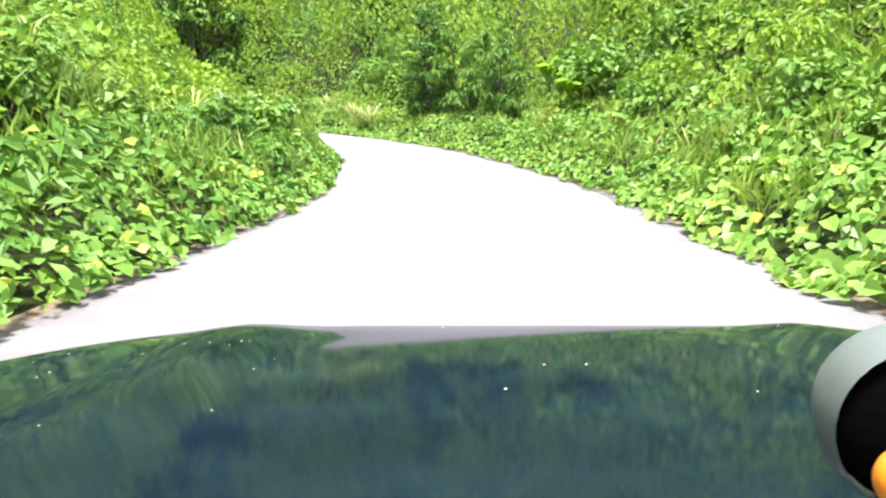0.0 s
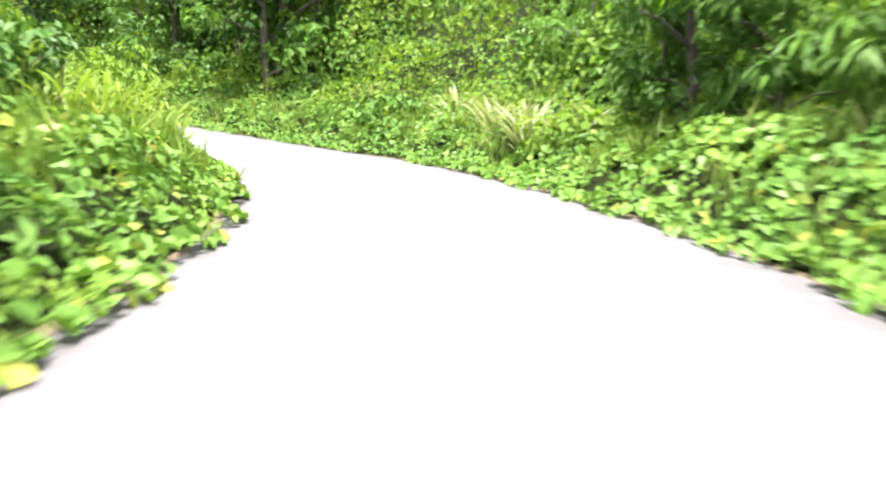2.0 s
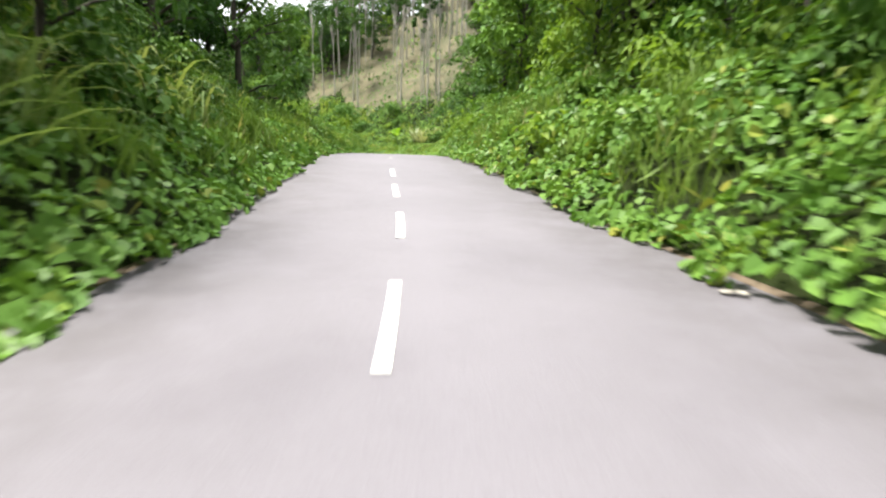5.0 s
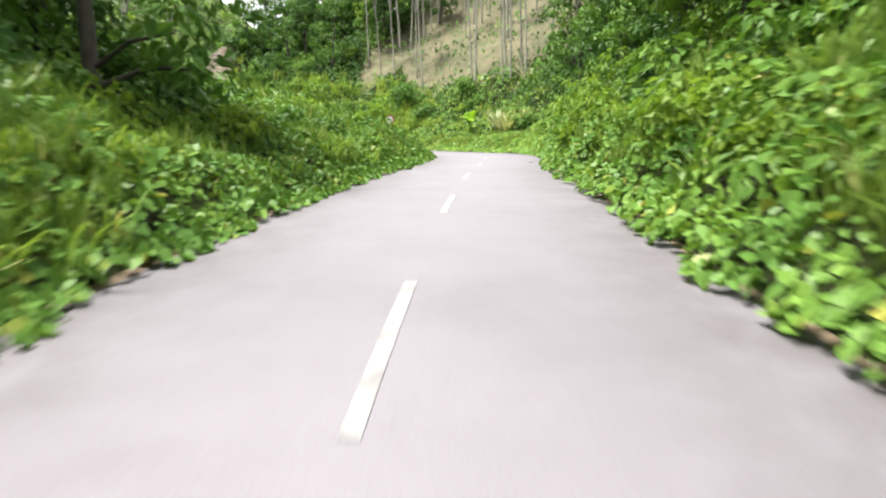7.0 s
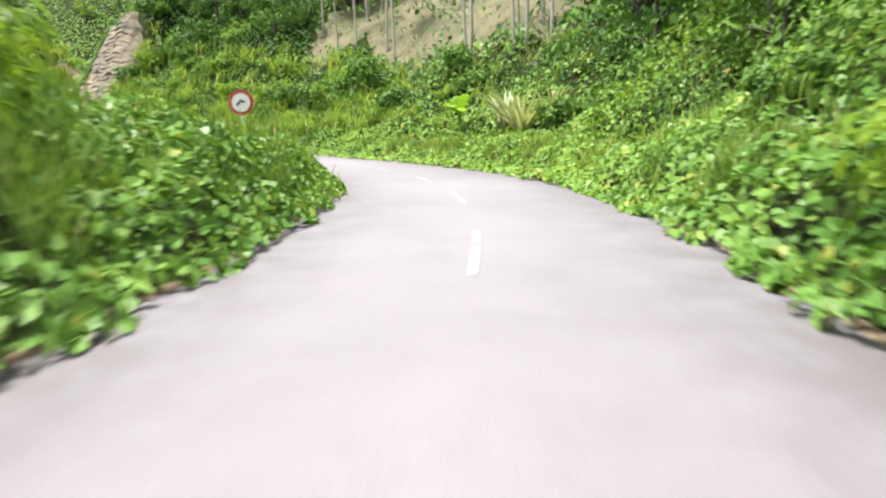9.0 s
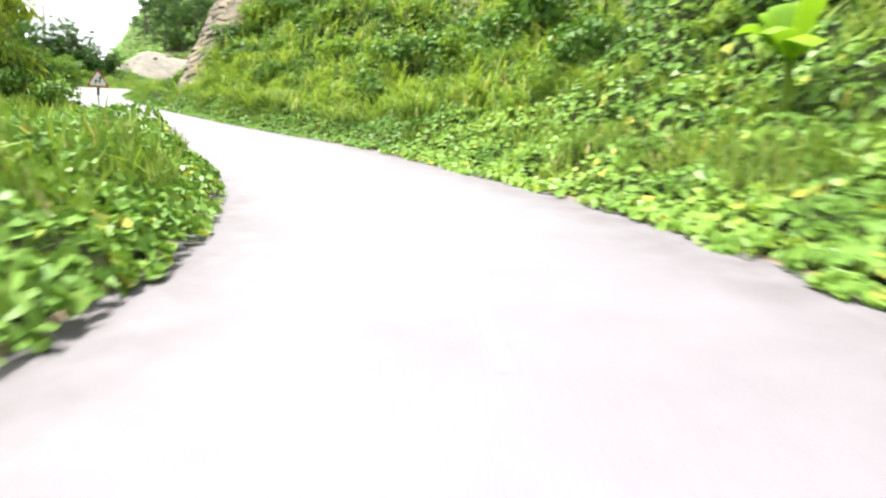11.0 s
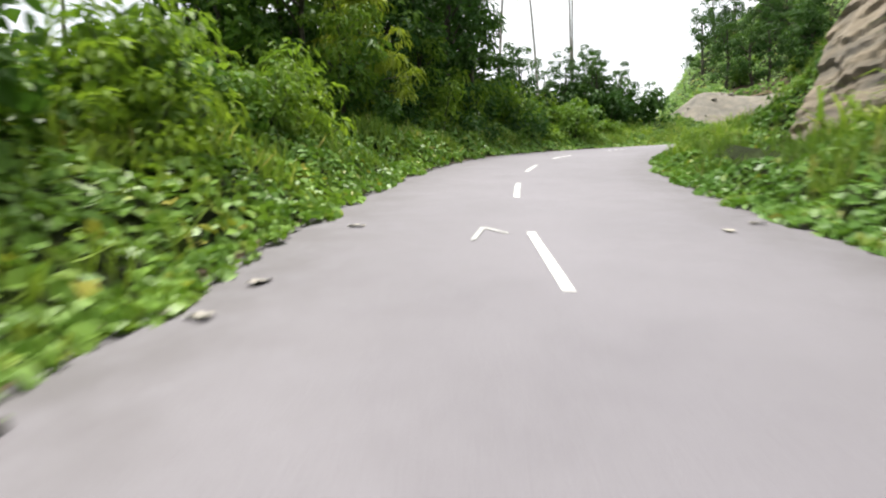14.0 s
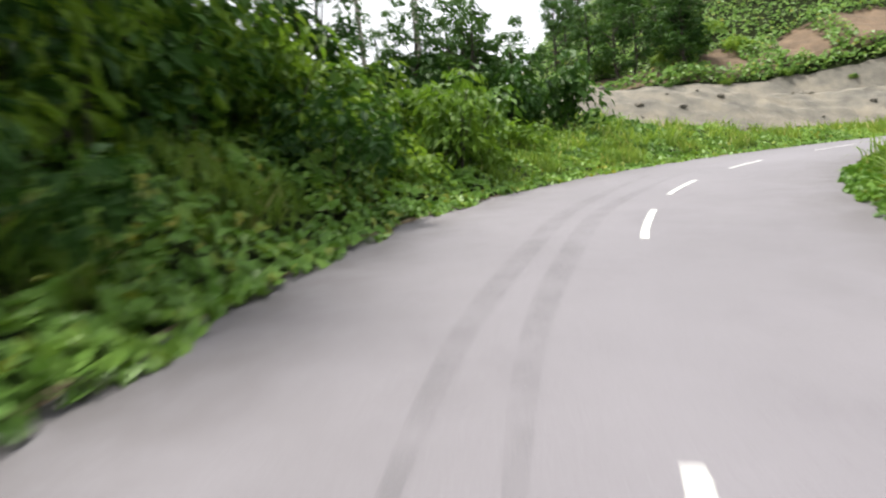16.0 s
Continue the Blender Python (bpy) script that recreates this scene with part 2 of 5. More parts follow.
LINE = road_line()
STA = np.arange(len(LINE)) * STEP - 64
AHEAD = np.gradient(LINE, axis=0)
AHEAD /= np.linalg.norm(AHEAD, axis=1)[:, None]
SIDE = np.stack([AHEAD[:, 1], -AHEAD[:, 0]], 1)
smooth_rise = table(RISE, STA)
for _ in range(60):
    smooth_rise[1:-1] = (smooth_rise[:-2] + smooth_rise[2:]) / 2
LEVEL = smooth_rise
TILTED = np.tan(np.radians(table(BANK, STA)))


def on_road(s, o, up=0.0):
    """World place at station s, offset o to the right, on the road's surface plus up."""
    s = np.asarray(s, float)
    cols = [np.interp(s, STA, v) for v in (LINE[:, 0], LINE[:, 1], SIDE[:, 0], SIDE[:, 1], LEVEL, TILTED)]
    return np.stack([cols[0] + o * cols[2], cols[1] + o * cols[3], cols[4] + o * cols[5] + up], -1)


def across(s):
    """The level way to the right of the road."""
    return np.stack([np.interp(s, STA, SIDE[:, 0]), np.interp(s, STA, SIDE[:, 1]), 0 * s], -1)


def nearest(xy):
    """Station and offset of the road nearest to each place, and the road's height there."""
    xy = np.asarray(xy, float).reshape(-1, 2)
    s, o, z = np.empty(len(xy)), np.empty(len(xy)), np.empty(len(xy))
    for a in range(0, len(xy), 20000):
        p = xy[a:a + 20000]
        d = (p[:, :1] - LINE[None, ::2, 0]) ** 2 + (p[:, 1:] - LINE[None, ::2, 1]) ** 2
        i = d.argmin(1) * 2
        off = p - LINE[i]
        side = (off * SIDE[i]).sum(1)
        along = (off * AHEAD[i]).sum(1)
        far = np.sqrt((off ** 2).sum(1))
        s[a:a + 20000] = STA[i] + np.clip(along, -1, 1)
        o[a:a + 20000] = np.where(np.abs(along) > 1.5, np.where(side >= 0, far, -far), side)
        z[a:a + 20000] = np.interp(STA[i] + np.clip(along, -1, 1), STA, LEVEL) + np.clip(side, -6, 6) * TILTED[i]
    return s, o, z


def lumps(x, y, size, seed=0):
    """Smooth bumps of about that size, from 0 to 1."""
    rng = np.random.default_rng(seed)
    out = np.zeros(np.shape(x))
    for k in range(6):
        a, ph, f = rng.uniform(0, math.pi), rng.uniform(0, 6.28, 2), 6.28 / size * rng.uniform(0.6, 1.6)
        u, v = x * math.cos(a) + y * math.sin(a), -x * math.sin(a) + y * math.cos(a)
        out = out + np.sin(u * f + ph[0]) * np.sin(v * f + ph[1])
    return np.clip(0.5 + out / 5, 0, 1)


def domes(x, y, cell, seed=0, low=0.35, reach=0.6):
    """Rounded mounds side by side with creases between them, from 0 to 1."""
    i, j = np.floor(x / cell), np.floor(y / cell)
    out = np.zeros(np.shape(x))

    def chance(a, q, k):
        v = np.sin(a * 127.1 + q * 311.7 + (seed * 7 + k) * 74.7) * 43758.5453
        return v - np.floor(v)

    for di in (-1, 0, 1):
        for dj in (-1, 0, 1):
            a, q = i + di, j + dj
            cx, cy = (a + 0.15 + 0.7 * chance(a, q, 1)) * cell, (q + 0.15 + 0.7 * chance(a, q, 2)) * cell
            r = cell * (reach + 0.4 * chance(a, q, 3))
            k = 1 - ((x - cx) ** 2 + (y - cy) ** 2) / r ** 2
            out = np.maximum(out, np.sqrt(np.clip(k, 0, 1)) * (low + (1 - low) * chance(a, q, 4)))
    return out


# steepness by the road, steepness further up, and greatest height of the slopes, by station
R_NEAR = ((0, 0.2), (60, 0.28), (75, 0.4), (90, 0.5), (115, 0.25), (140, 0.3), (160, 0.5), (185, 0.5), (196, 0.25), (215, 0.1))
R_FAR = ((0, 0.5), (60, 0.45), (80, 0.55), (90, 0.65), (112, 0.45), (124, 0.6), (136, 0.8), (150, 0.85), (160, 1.0), (184, 1.0), (196, 0.4), (215, 0.1))
R_TOP = ((0, 30), (110, 28), (125, 36), (138, 46), (152, 46), (162, 26), (184, 20), (190, 16), (197, 5), (215, 1.5))
L_NEAR = ((0, 0.25), (30, 0.25), (55, 0.5), (90, 0.3), (110, 0.3), (130, 0.12), (150, 0.1), (165, 0.3), (188, 0.35), (200, 0.2), (220, 0.2), (230, 0.08))
L_FAR = ((0, 0.4), (30, 0.45), (60, 0.6), (90, 0.5), (110, 0.4), (130, 0.06), (150, 0.04), (165, 0.15), (188, 0.2), (200, 0.26), (218, 0.3), (230, 0.08))
L_TOP = ((0, 18), (60, 18), (95, 12), (115, 6), (130, 1.2), (150, 1.0), (165, 3.0), (188, 3.5), (200, 4.2), (214, 4.6), (217, 4.2), (220, 1.8), (228, 1.0), (236, 0.6))


def height(x, y, low=False):
    """The ground's height; low: sunk beneath the road and its verge."""
    x, y = np.asarray(x, float), np.asarray(y, float)
    shape = x.shape
    s, o, z = nearest(np.stack([x.ravel(), y.ravel()], 1))
    right = o > 0
    edge = np.where(right, table(RIGHT, s), table(LEFT, s))
    d = np.abs(o) - edge
    near = np.where(right, table(R_NEAR, s), table(L_NEAR, s))
    far = np.where(right, table(R_FAR, s), table(L_FAR, s))
    top = np.where(right, table(R_TOP, s), table(L_TOP, s))
    up = near * np.clip(d - 0.35, 0, 3) + far * np.clip(d - 3.35, 0, None)
    cut = np.where(right, np.clip((s - 177) / 3, 0, 1) * np.clip((194 - s) / 3.5, 0, 1), 0)
    wall = 0.14 * np.clip(d - 0.35, 0, 4.0) + 2.8 * np.clip(d - 4.3, 0, 4.2) + 0.6 * np.clip(d - 8.5, 0, None)
    up = up * (1 - cut) + wall * cut
    up = top * np.tanh(up / np.maximum(top, 0.5))
    wild = np.clip(d / 6, 0, 1)
    up = up + wild * (lumps(x.ravel(), y.ravel(), 14, 3) - 0.4) * np.minimum(1.6, 0.4 + top * 0.1) + np.clip((d - 45) / 150, 0, 1) * np.clip((x.ravel() + 190) / 30, 0, 1) * 26 * lumps(x.ravel(), y.ravel(), 190, 5)
    h = np.where(d < (1.0 if low else 0.3), z - (0.14 if low else 0.0), z - 0.04 + up)
    return h.reshape(shape)


# ---------------------------------------------------------------- mesh helpers
def mesh_of(name, verts, faces, mat, smooth=False):
    """A mesh from an array of corners and an array of equal-sided faces."""
    verts, faces = np.asarray(verts, np.float32), np.asarray(faces, np.int32)
    me = bpy.data.meshes.new(name)
    n, k = faces.shape
    me.vertices.add(len(verts))
    me.vertices.foreach_set("co", verts.ravel())
    me.loops.add(n * k)
    me.loops.foreach_set("vertex_index", faces.ravel())
    me.polygons.add(n)
    me.polygons.foreach_set("loop_start", np.arange(0, n * k, k, dtype=np.int32))
    me.polygons.foreach_set("use_smooth", np.full(n, smooth))
    me.update(calc_edges=True)
    if mat:
        me.materials.append(mat)
    return me


def part(name, bm, mat, parent, label=""):
    """Links a bmesh (or a ready mesh) as one mesh object under a thing or a part."""
    if isinstance(bm, bmesh.types.BMesh):
        me = bpy.data.meshes.new(name)
        bm.to_mesh(me)
        bm.free()
        me.materials.append(mat)
    else:
        me = bm
    ob = new(name, me)
    ob.parent = parent
    if label:
        ob["label"] = label
    return ob


def grid_faces(rows, cols):
    i = np.arange(rows - 1)[:, None] * cols + np.arange(cols - 1)[None]
    return np.stack([i, i + 1, i + cols + 1, i + cols], -1).reshape(-1, 4)


def ribbon(name, s, offs, ups, mat):
    """A strip along the road: at every station the same number of offsets and heights."""
    s = np.asarray(s, float)
    pts = np.stack([on_road(s, o, u) for o, u in zip(offs, ups)], 1)
    return mesh_of(name, pts.reshape(-1, 3), grid_faces(len(s), len(offs))[:, ::-1], mat, False)


def unit(v):
    return v / np.maximum(np.linalg.norm(v, axis=-1, keepdims=True), 1e-9)


def leaf_array(pos, nrm, length, width, rng, along=None, fold=0.18):
    """Corners and faces of folded four-cornered leaves."""
    n = unit(nrm)
    t = rng.normal(size=pos.shape) if along is None else along + rng.normal(size=pos.shape) * 0.25
    t = unit(t - (t * n).sum(1, keepdims=True) * n)
    b = np.cross(n, t)
    ln, wd = np.asarray(length)[:, None], np.asarray(width)[:, None]
    v = np.stack([pos - t * ln / 2, pos + b * wd / 2 - t * ln * 0.06 + n * wd * fold, pos + t * ln / 2 - n * ln * 0.12, pos - b * wd / 2 - t * ln * 0.06 + n * wd * fold], 1)
    return v.reshape(-1, 3), np.arange(len(pos) * 4).reshape(-1, 4)


def broad_leaf_array(pos, nrm, length, width, rng, fold=0.22):
    """Broad leaves of two halves folded along the midrib."""
    n = unit(nrm)
    t = rng.normal(size=pos.shape)
    t = unit(t - (t * n).sum(1, keepdims=True) * n)
    q = np.cross(n, t)
    ln, wd = np.asarray(length)[:, None], np.asarray(width)[:, None]
    curl = n * ln * rng.uniform(0.05, 0.25, (len(pos), 1))
    low, high = pos - t * ln * 0.28 + n * wd * fold, pos + t * ln * 0.16 + n * wd * fold * 0.8 - curl * 0.3
    v = np.stack([pos - t * ln * 0.38, low + q * wd * 0.46, high + q * wd * 0.4, pos + t * ln * 0.52 - curl, high - q * wd * 0.4, low - q * wd * 0.46], 1)
    k = np.arange(len(pos))[:, None] * 6
    return v.reshape(-1, 3), np.concatenate([k + np.array([0, 1, 2, 3]), k + np.array([0, 3, 4, 5])])


def tube(points, radii, sides=6):
    """A tapered tube along points, as corners and faces."""
    p = np.asarray(points, float)
    t = unit(np.gradient(p, axis=0))
    ref = np.where(np.abs(t[:, 2:3]) > 0.9, np.array([[1.0, 0, 0]]), np.array([[0, 0, 1.0]]))
    u = unit(np.cross(t, ref))
    w = np.cross(t, u)
    a = np.arange(sides) / sides * 2 * math.pi
    ring = p[:, None] + np.asarray(radii)[:, None, None] * (np.cos(a)[None, :, None] * u[:, None] + np.sin(a)[None, :, None] * w[:, None])
    i, j = np.meshgrid(np.arange(len(p) - 1), np.arange(sides), indexing="ij")
    q = np.stack([i * sides + j, i * sides + (j + 1) % sides, (i + 1) * sides + (j + 1) % sides, (i + 1) * sides + j], -1).reshape(-1, 4)
    return ring.reshape(-1, 3), q


def joined(pieces):
    """Several (corners, faces) as one."""
    vs, fs, n = [], [], 0
    for v, f in pieces:
        vs.append(v)
        fs.append(f + n)
        n += len(v)
    return np.concatenate(vs), np.concatenate(fs)


# ---------------------------------------------------------------- ground
def axis_lines(a, b, fine, far):
    mid = np.arange(a, b + fine, fine)
    out = far ** np.linspace(0, 1, 26)[1:] * fine - fine + np.linspace(0, 1, 26)[1:] * 40
    return np.concatenate([(a - out)[::-1], mid, mid[-1] + out])


def build_ground():
    xs, ys = axis_lines(-200, 34, 1.2, 2200), axis_lines(-30, 112, 1.2, 2200)
    gx, gy = np.meshgrid(xs, ys)
    gz = height(gx, gy, True)
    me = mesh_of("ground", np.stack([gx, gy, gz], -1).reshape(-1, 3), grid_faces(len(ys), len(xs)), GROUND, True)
    me.materials.append(EARTH)
    cx, cy = ((gx[:-1, :-1] + gx[1:, 1:]) / 2).ravel(), ((gy[:-1, :-1] + gy[1:, 1:]) / 2).ravel()
    s, o, _ = nearest(np.stack([cx, cy], 1))
    bare = (o > 12 + 4 * lumps(cx, cy, 8, 8)) & (s > 135) & (s < 158) & (o < 80)
    me.polygons.foreach_set("material_index", bare.astype(np.int32))
    return tagged(new("ground", me), "hilly forest ground under dense green undergrowth", "ground", kind="structure")


def build_road():
    s = np.arange(-60, 238.01, 0.5)
    lf, rt = table(LEFT, s), table(RIGHT, s)
    wob = 0.12 * (lumps(s, s * 0, 5, 1) - 0.5)
    offs = [-lf - 0.25 + wob, -lf - 0.2 + wob, -lf + 0.3, -lf + 1.2, (rt - lf) / 2, rt - 1.2, rt - 0.3, rt + 0.2 - wob, rt + 0.25 - wob]
    me = ribbon("road", s, offs, [-0.15, 0.0, 0.008, 0.018, 0.03, 0.018, 0.008, 0.0, -0.15], ASPHALT)
    soil = me.attributes.new("soil", "FLOAT", "POINT")
    soil.data.foreach_set("value", np.tile(np.array([1, 1, 0.9, 0.3, 0, 0.3, 0.9, 1, 1], np.float32), len(s)))
    road = tagged(new("road", me), "worn pale grey asphalt hill road", "road", kind="structure")
    dashes = [61.0, 65.2, 69.2, 73.2, 80.5, 87.8, 94.7, 101.5, 108.3, 115.1, 122.0, 128.8, 135.8, 142.8, 149.7, 156.4, 162.8, 169.2, 175.9, 182.5, 189.4, 198.0, 203.1, 209.2, 216.0]
    dashes = [55.2] + dashes
    for d in dashes:
        ln = 2.1 if 60 < d < 76 else 2.85
        ss = np.linspace(d, d + ln, 7)
        m = table(MIDDLE, ss)
        part("lane_dash", ribbon("lane_dash", ss, [m - 0.055, m + 0.055], [0.037, 0.037], FADED if d < 60 or 76 < d < 149 else PAINT), None, road, "white painted centre dash, worn")
    for start, drift in ((-0.62, 0.0055), (-0.12, 0.003)):
        ss = np.linspace(191, 208, 40)
        oo = start - drift * np.clip(ss - 196, 0, None) ** 2 + 0.03 * np.sin(ss * 0.9)
        wide = 0.15 * np.sin(np.linspace(0.06, math.pi - 0.06, 40)) ** 0.7
        part("tyre_mark", ribbon("tyre_mark", ss, [oo - wide, oo + wide], [0.037, 0.038], TYRE_MARK), None, road, "dark curved tyre mark on the asphalt")
    for a, q in (((171.5, -0.1), (172.4, 0.02)), ((172.4, 0.02), (171.95, 0.32))):
        ss, oo = np.linspace(a[0], q[0], 7), np.linspace(a[1], q[1], 7)
        ln = math.hypot(q[0] - a[0], q[1] - a[1])
        ds, do = -(q[1] - a[1]) / ln * 0.03, (q[0] - a[0]) / ln * 0.03
        pts = np.stack([on_road(ss - ds, oo - do, 0.036), on_road(ss + ds, oo + do, 0.036)], 1)
        part("chalk_mark", mesh_of("chalk_mark", pts.reshape(-1, 3), grid_faces(7, 2)[:, ::-1], CHALK), None, road, "white chalk stroke on the asphalt")
    for side in (-1, 1):
        w = (lf if side < 0 else rt)
        rise = table(R_NEAR if side > 0 else L_NEAR, s)
        ragged = 0.16 + 0.2 * lumps(s, s * 0 + side * 50, 7, 2)
        # The bank foot takes the floor colour with shade already in it.
        for name, a, q, ua, uq, mat, label in (("verge", w + 0.1, w + ragged, -0.004, 0.02, VERGE, "strip of brown soil and litter beside the asphalt"),
                                               ("bank_foot", w + ragged, w + 1.9, 0.0, rise * 1.55 - 0.03, GROUND, "foot of the overgrown bank, shade put into its colour")):
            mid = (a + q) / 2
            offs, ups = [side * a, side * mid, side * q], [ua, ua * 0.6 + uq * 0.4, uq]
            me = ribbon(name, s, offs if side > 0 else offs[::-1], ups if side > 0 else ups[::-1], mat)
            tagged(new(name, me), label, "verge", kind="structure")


build_ground()
build_road()

# ---------------------------------------------------------------- plants: kinds
def spot(s, d, side):
    """Place on the ground d metres past the road's edge."""
    edge = table(RIGHT, s) if side > 0 else table(LEFT, s)
    p = on_road(s, side * (edge + d))
    return float(p[0]), float(p[1]), float(height(p[0], p[1]))


def thing(name, label, category, group=""):
    return tagged(new(name), label, category, group)


def crown_leaves(rng, centres, radii, per, size, droop=0.0, narrow=0.6, flat=0.65):
    """Leaves in clumps: each clump a ragged shell of leaves, facing out and up."""
    pos, nrm, along = [], [], []
    for c, r in zip(centres, radii):
        v = unit(rng.normal(size=(per, 3)) + np.array([0, 0, 0.25]))
        k = r * rng.uniform(0.35, 1.0, (per, 1)) ** 0.6
        pos.append(c + v * k * np.array([1, 1, flat]))
        nrm.append(v * 0.8 + np.array([0, 0, 0.6]) + rng.normal(size=(per, 3)) * 0.3)
        along.append(v * np.array([1, 1, 0.2]) - np.array([0, 0, droop]))
    pos, nrm, along = map(np.concatenate, (pos, nrm, along))
    ln = size * rng.uniform(0.6, 1.35, len(pos))
    return leaf_array(pos, nrm, ln, ln * narrow * rng.uniform(0.8, 1.2, len(pos)), rng, along)


def make_tree(seed, tall, wide, low, clumps, per, size, leaf, label, bark=None, droop=0.0, narrow=0.55, girth=0.022, name="tree", crook=0.12):
    """A tree: tapered trunk, limbs, ragged crown with gaps."""
    rng = np.random.default_rng(seed)
    tree = thing(name, label, "tree", "roadside trees")
    top = tall * 0.8
    hz = np.linspace(-0.5, top, 7)
    sway = np.cumsum(rng.normal(size=(7, 2)) * crook, 0) * tall / 10
    trunk = np.column_stack([sway, hz])
    rad = np.linspace(girth * tall, girth * 0.3 * tall, 7)
    wood = [tube(trunk, rad, 7)]
    centres, radii = [], []
    for k in range(clumps):
        z = rng.uniform(low, 1.0) ** 0.85 * tall
        out = wide * (1 - 0.75 * abs(z / tall - (low + 0.4 * (1 - low))) / 0.7) * math.sqrt(rng.uniform(0.05, 1))
        a = rng.uniform(0, 6.28)
        at = np.array([np.interp(min(z, top), hz, sway[:, 0]), np.interp(min(z, top), hz, sway[:, 1]), 0])
        c = at + np.array([math.cos(a) * out, math.sin(a) * out, z])
        centres.append(c)
        radii.append(wide * rng.uniform(0.2, 0.38))
        if k % 3 == 0:
            root = at + np.array([0, 0, min(z * 0.75, top)])
            bend = (root + c) / 2 + np.array([0, 0, 0.1 * out])
            wood.append(tube([root, bend, c], [0.008 * tall, 0.005 * tall, 0.002 * tall], 4))
    part("trunk", mesh_of("trunk", *joined(wood), bark or BARK, True), None, tree)
    part("crown", mesh_of("crown", *crown_leaves(rng, centres, radii, per, size, droop, narrow), leaf), None, tree)
    return tree


def make_bush(seed, tall, wide, clumps, per, size, leaf, label, droop=0.0, narrow=0.7, name="bush"):
    """A bush: several stems and a ragged mound of leaves."""
    rng = np.random.default_rng(seed)
    bush = thing(name, label, "bush", "roadside bushes")
    centres, radii, wood = [], [], []
    for k in range(clumps):
        a, out = rng.uniform(0, 6.28), wide * 0.75 * math.sqrt(rng.uniform(0, 1))
        z = tall * (0.25 + 0.6 * rng.uniform(0, 1) * (1 - 0.6 * out / wide))
        c = np.array([math.cos(a) * out, math.sin(a) * out, z])
        centres.append(c)
        radii.append(wide * rng.uniform(0.28, 0.45))
        if k % 2 == 0:
            wood.append(tube([np.array([c[0] * 0.15, c[1] * 0.15, -0.2]), c * np.array([0.5, 0.5, 0.6]), c], [0.03, 0.02, 0.008], 4))
    part("stem", mesh_of("stem", *joined(wood), BARK, True), None, bush)
    part("foliage", mesh_of("foliage", *crown_leaves(rng, centres, radii, per, size, droop, narrow, 0.8), leaf), None, bush)
    return bush


def blade_array(rng, n, tall, spread, width, bend, base=0.15, seg=5):
    """Arching blades out of one root."""
    v, f = [], []
    for k in range(n):
        a, h = rng.uniform(0, 6.28), tall * rng.uniform(0.55, 1.1)
        way = np.array([math.cos(a), math.sin(a), 0])
        reach = spread * rng.uniform(0.3, 1.1)
        u = np.linspace(0, 1, seg)
        mid = np.array([rng.normal() * base, rng.normal() * base, -0.1]) + np.outer(u ** 1.6 * reach, way) + np.outer(h * (u - bend * u ** 3), [0, 0, 1])
        across = np.array([-way[1], way[0], 0]) * width * rng.uniform(0.7, 1.2)
        wd = np.interp(u, (0, 0.25, 0.5, 0.75, 1), (0.7, 1.0, 0.9, 0.6, 0.06))[:, None]
        v.append(np.stack([mid - across * wd, mid + across * wd], 1).reshape(-1, 3))
        i = np.arange(seg - 1)
        f.append(np.stack([i * 2, i * 2 + 1, i * 2 + 3, i * 2 + 2], 1) + k * seg * 2)
    return np.concatenate(v), np.concatenate(f)


def make_grass(seed, n, tall, spread, width, bend, leaf, label, base=0.2, name="grass_clump"):
    rng = np.random.default_rng(seed)
    ob = new(name, mesh_of(name, *blade_array(rng, n, tall, spread, width, bend, base, 8), leaf))
    return tagged(ob, label, "grass", "tall grass by the road")


def make_banana(seed, tall, leaves, label):
    """A banana plant: thick soft stem and large arching split-edged leaves."""
    rng = np.random.default_rng(seed)
    plant = thing("banana_plant", label, "plant", "banana plants")
    part("stem", mesh_of("stem", *tube([[0, 0, -0.2], [0.03, 0, tall * 0.3], [0.05, 0.02, tall * 0.55]], [0.12, 0.1, 0.06], 8), LIME_LEAF, True), None, plant)
    for k in range(leaves):
        a = k * 2.4 + rng.uniform(-0.3, 0.3)
        way = np.array([math.cos(a), math.sin(a), 0])
        ln, lift = tall * rng.uniform(0.55, 0.75), rng.uniform(0.6, 1.15)
        u = np.linspace(0, 1, 11)
        mid = np.array([0.04, 0.02, tall * 0.5]) + np.outer(ln * (0.25 + 0.5 * (1 - lift)) * u * 1.3, way) + np.outer(ln * (lift * u - 0.55 * u ** 2.6), [0, 0, 1])
        wd = 0.2 * ln * np.sin(np.clip((u - 0.12) / 0.88, 0.02, 1) * math.pi) ** 0.6 + 0.012
        jag = 1 - 0.12 * (np.arange(11) % 2)
        across = np.array([-way[1], way[0], 0])
        v = np.stack([mid - np.outer(wd * jag, across) - np.outer(wd * 0.25, [0, 0, 1]), mid, mid + np.outer(wd * jag, across) - np.outer(wd * 0.25, [0, 0, 1])], 1).reshape(-1, 3)
        part("leaf", mesh_of("leaf", v, grid_faces(11, 3), BANANA_LEAF, True), None, plant)
    return plant


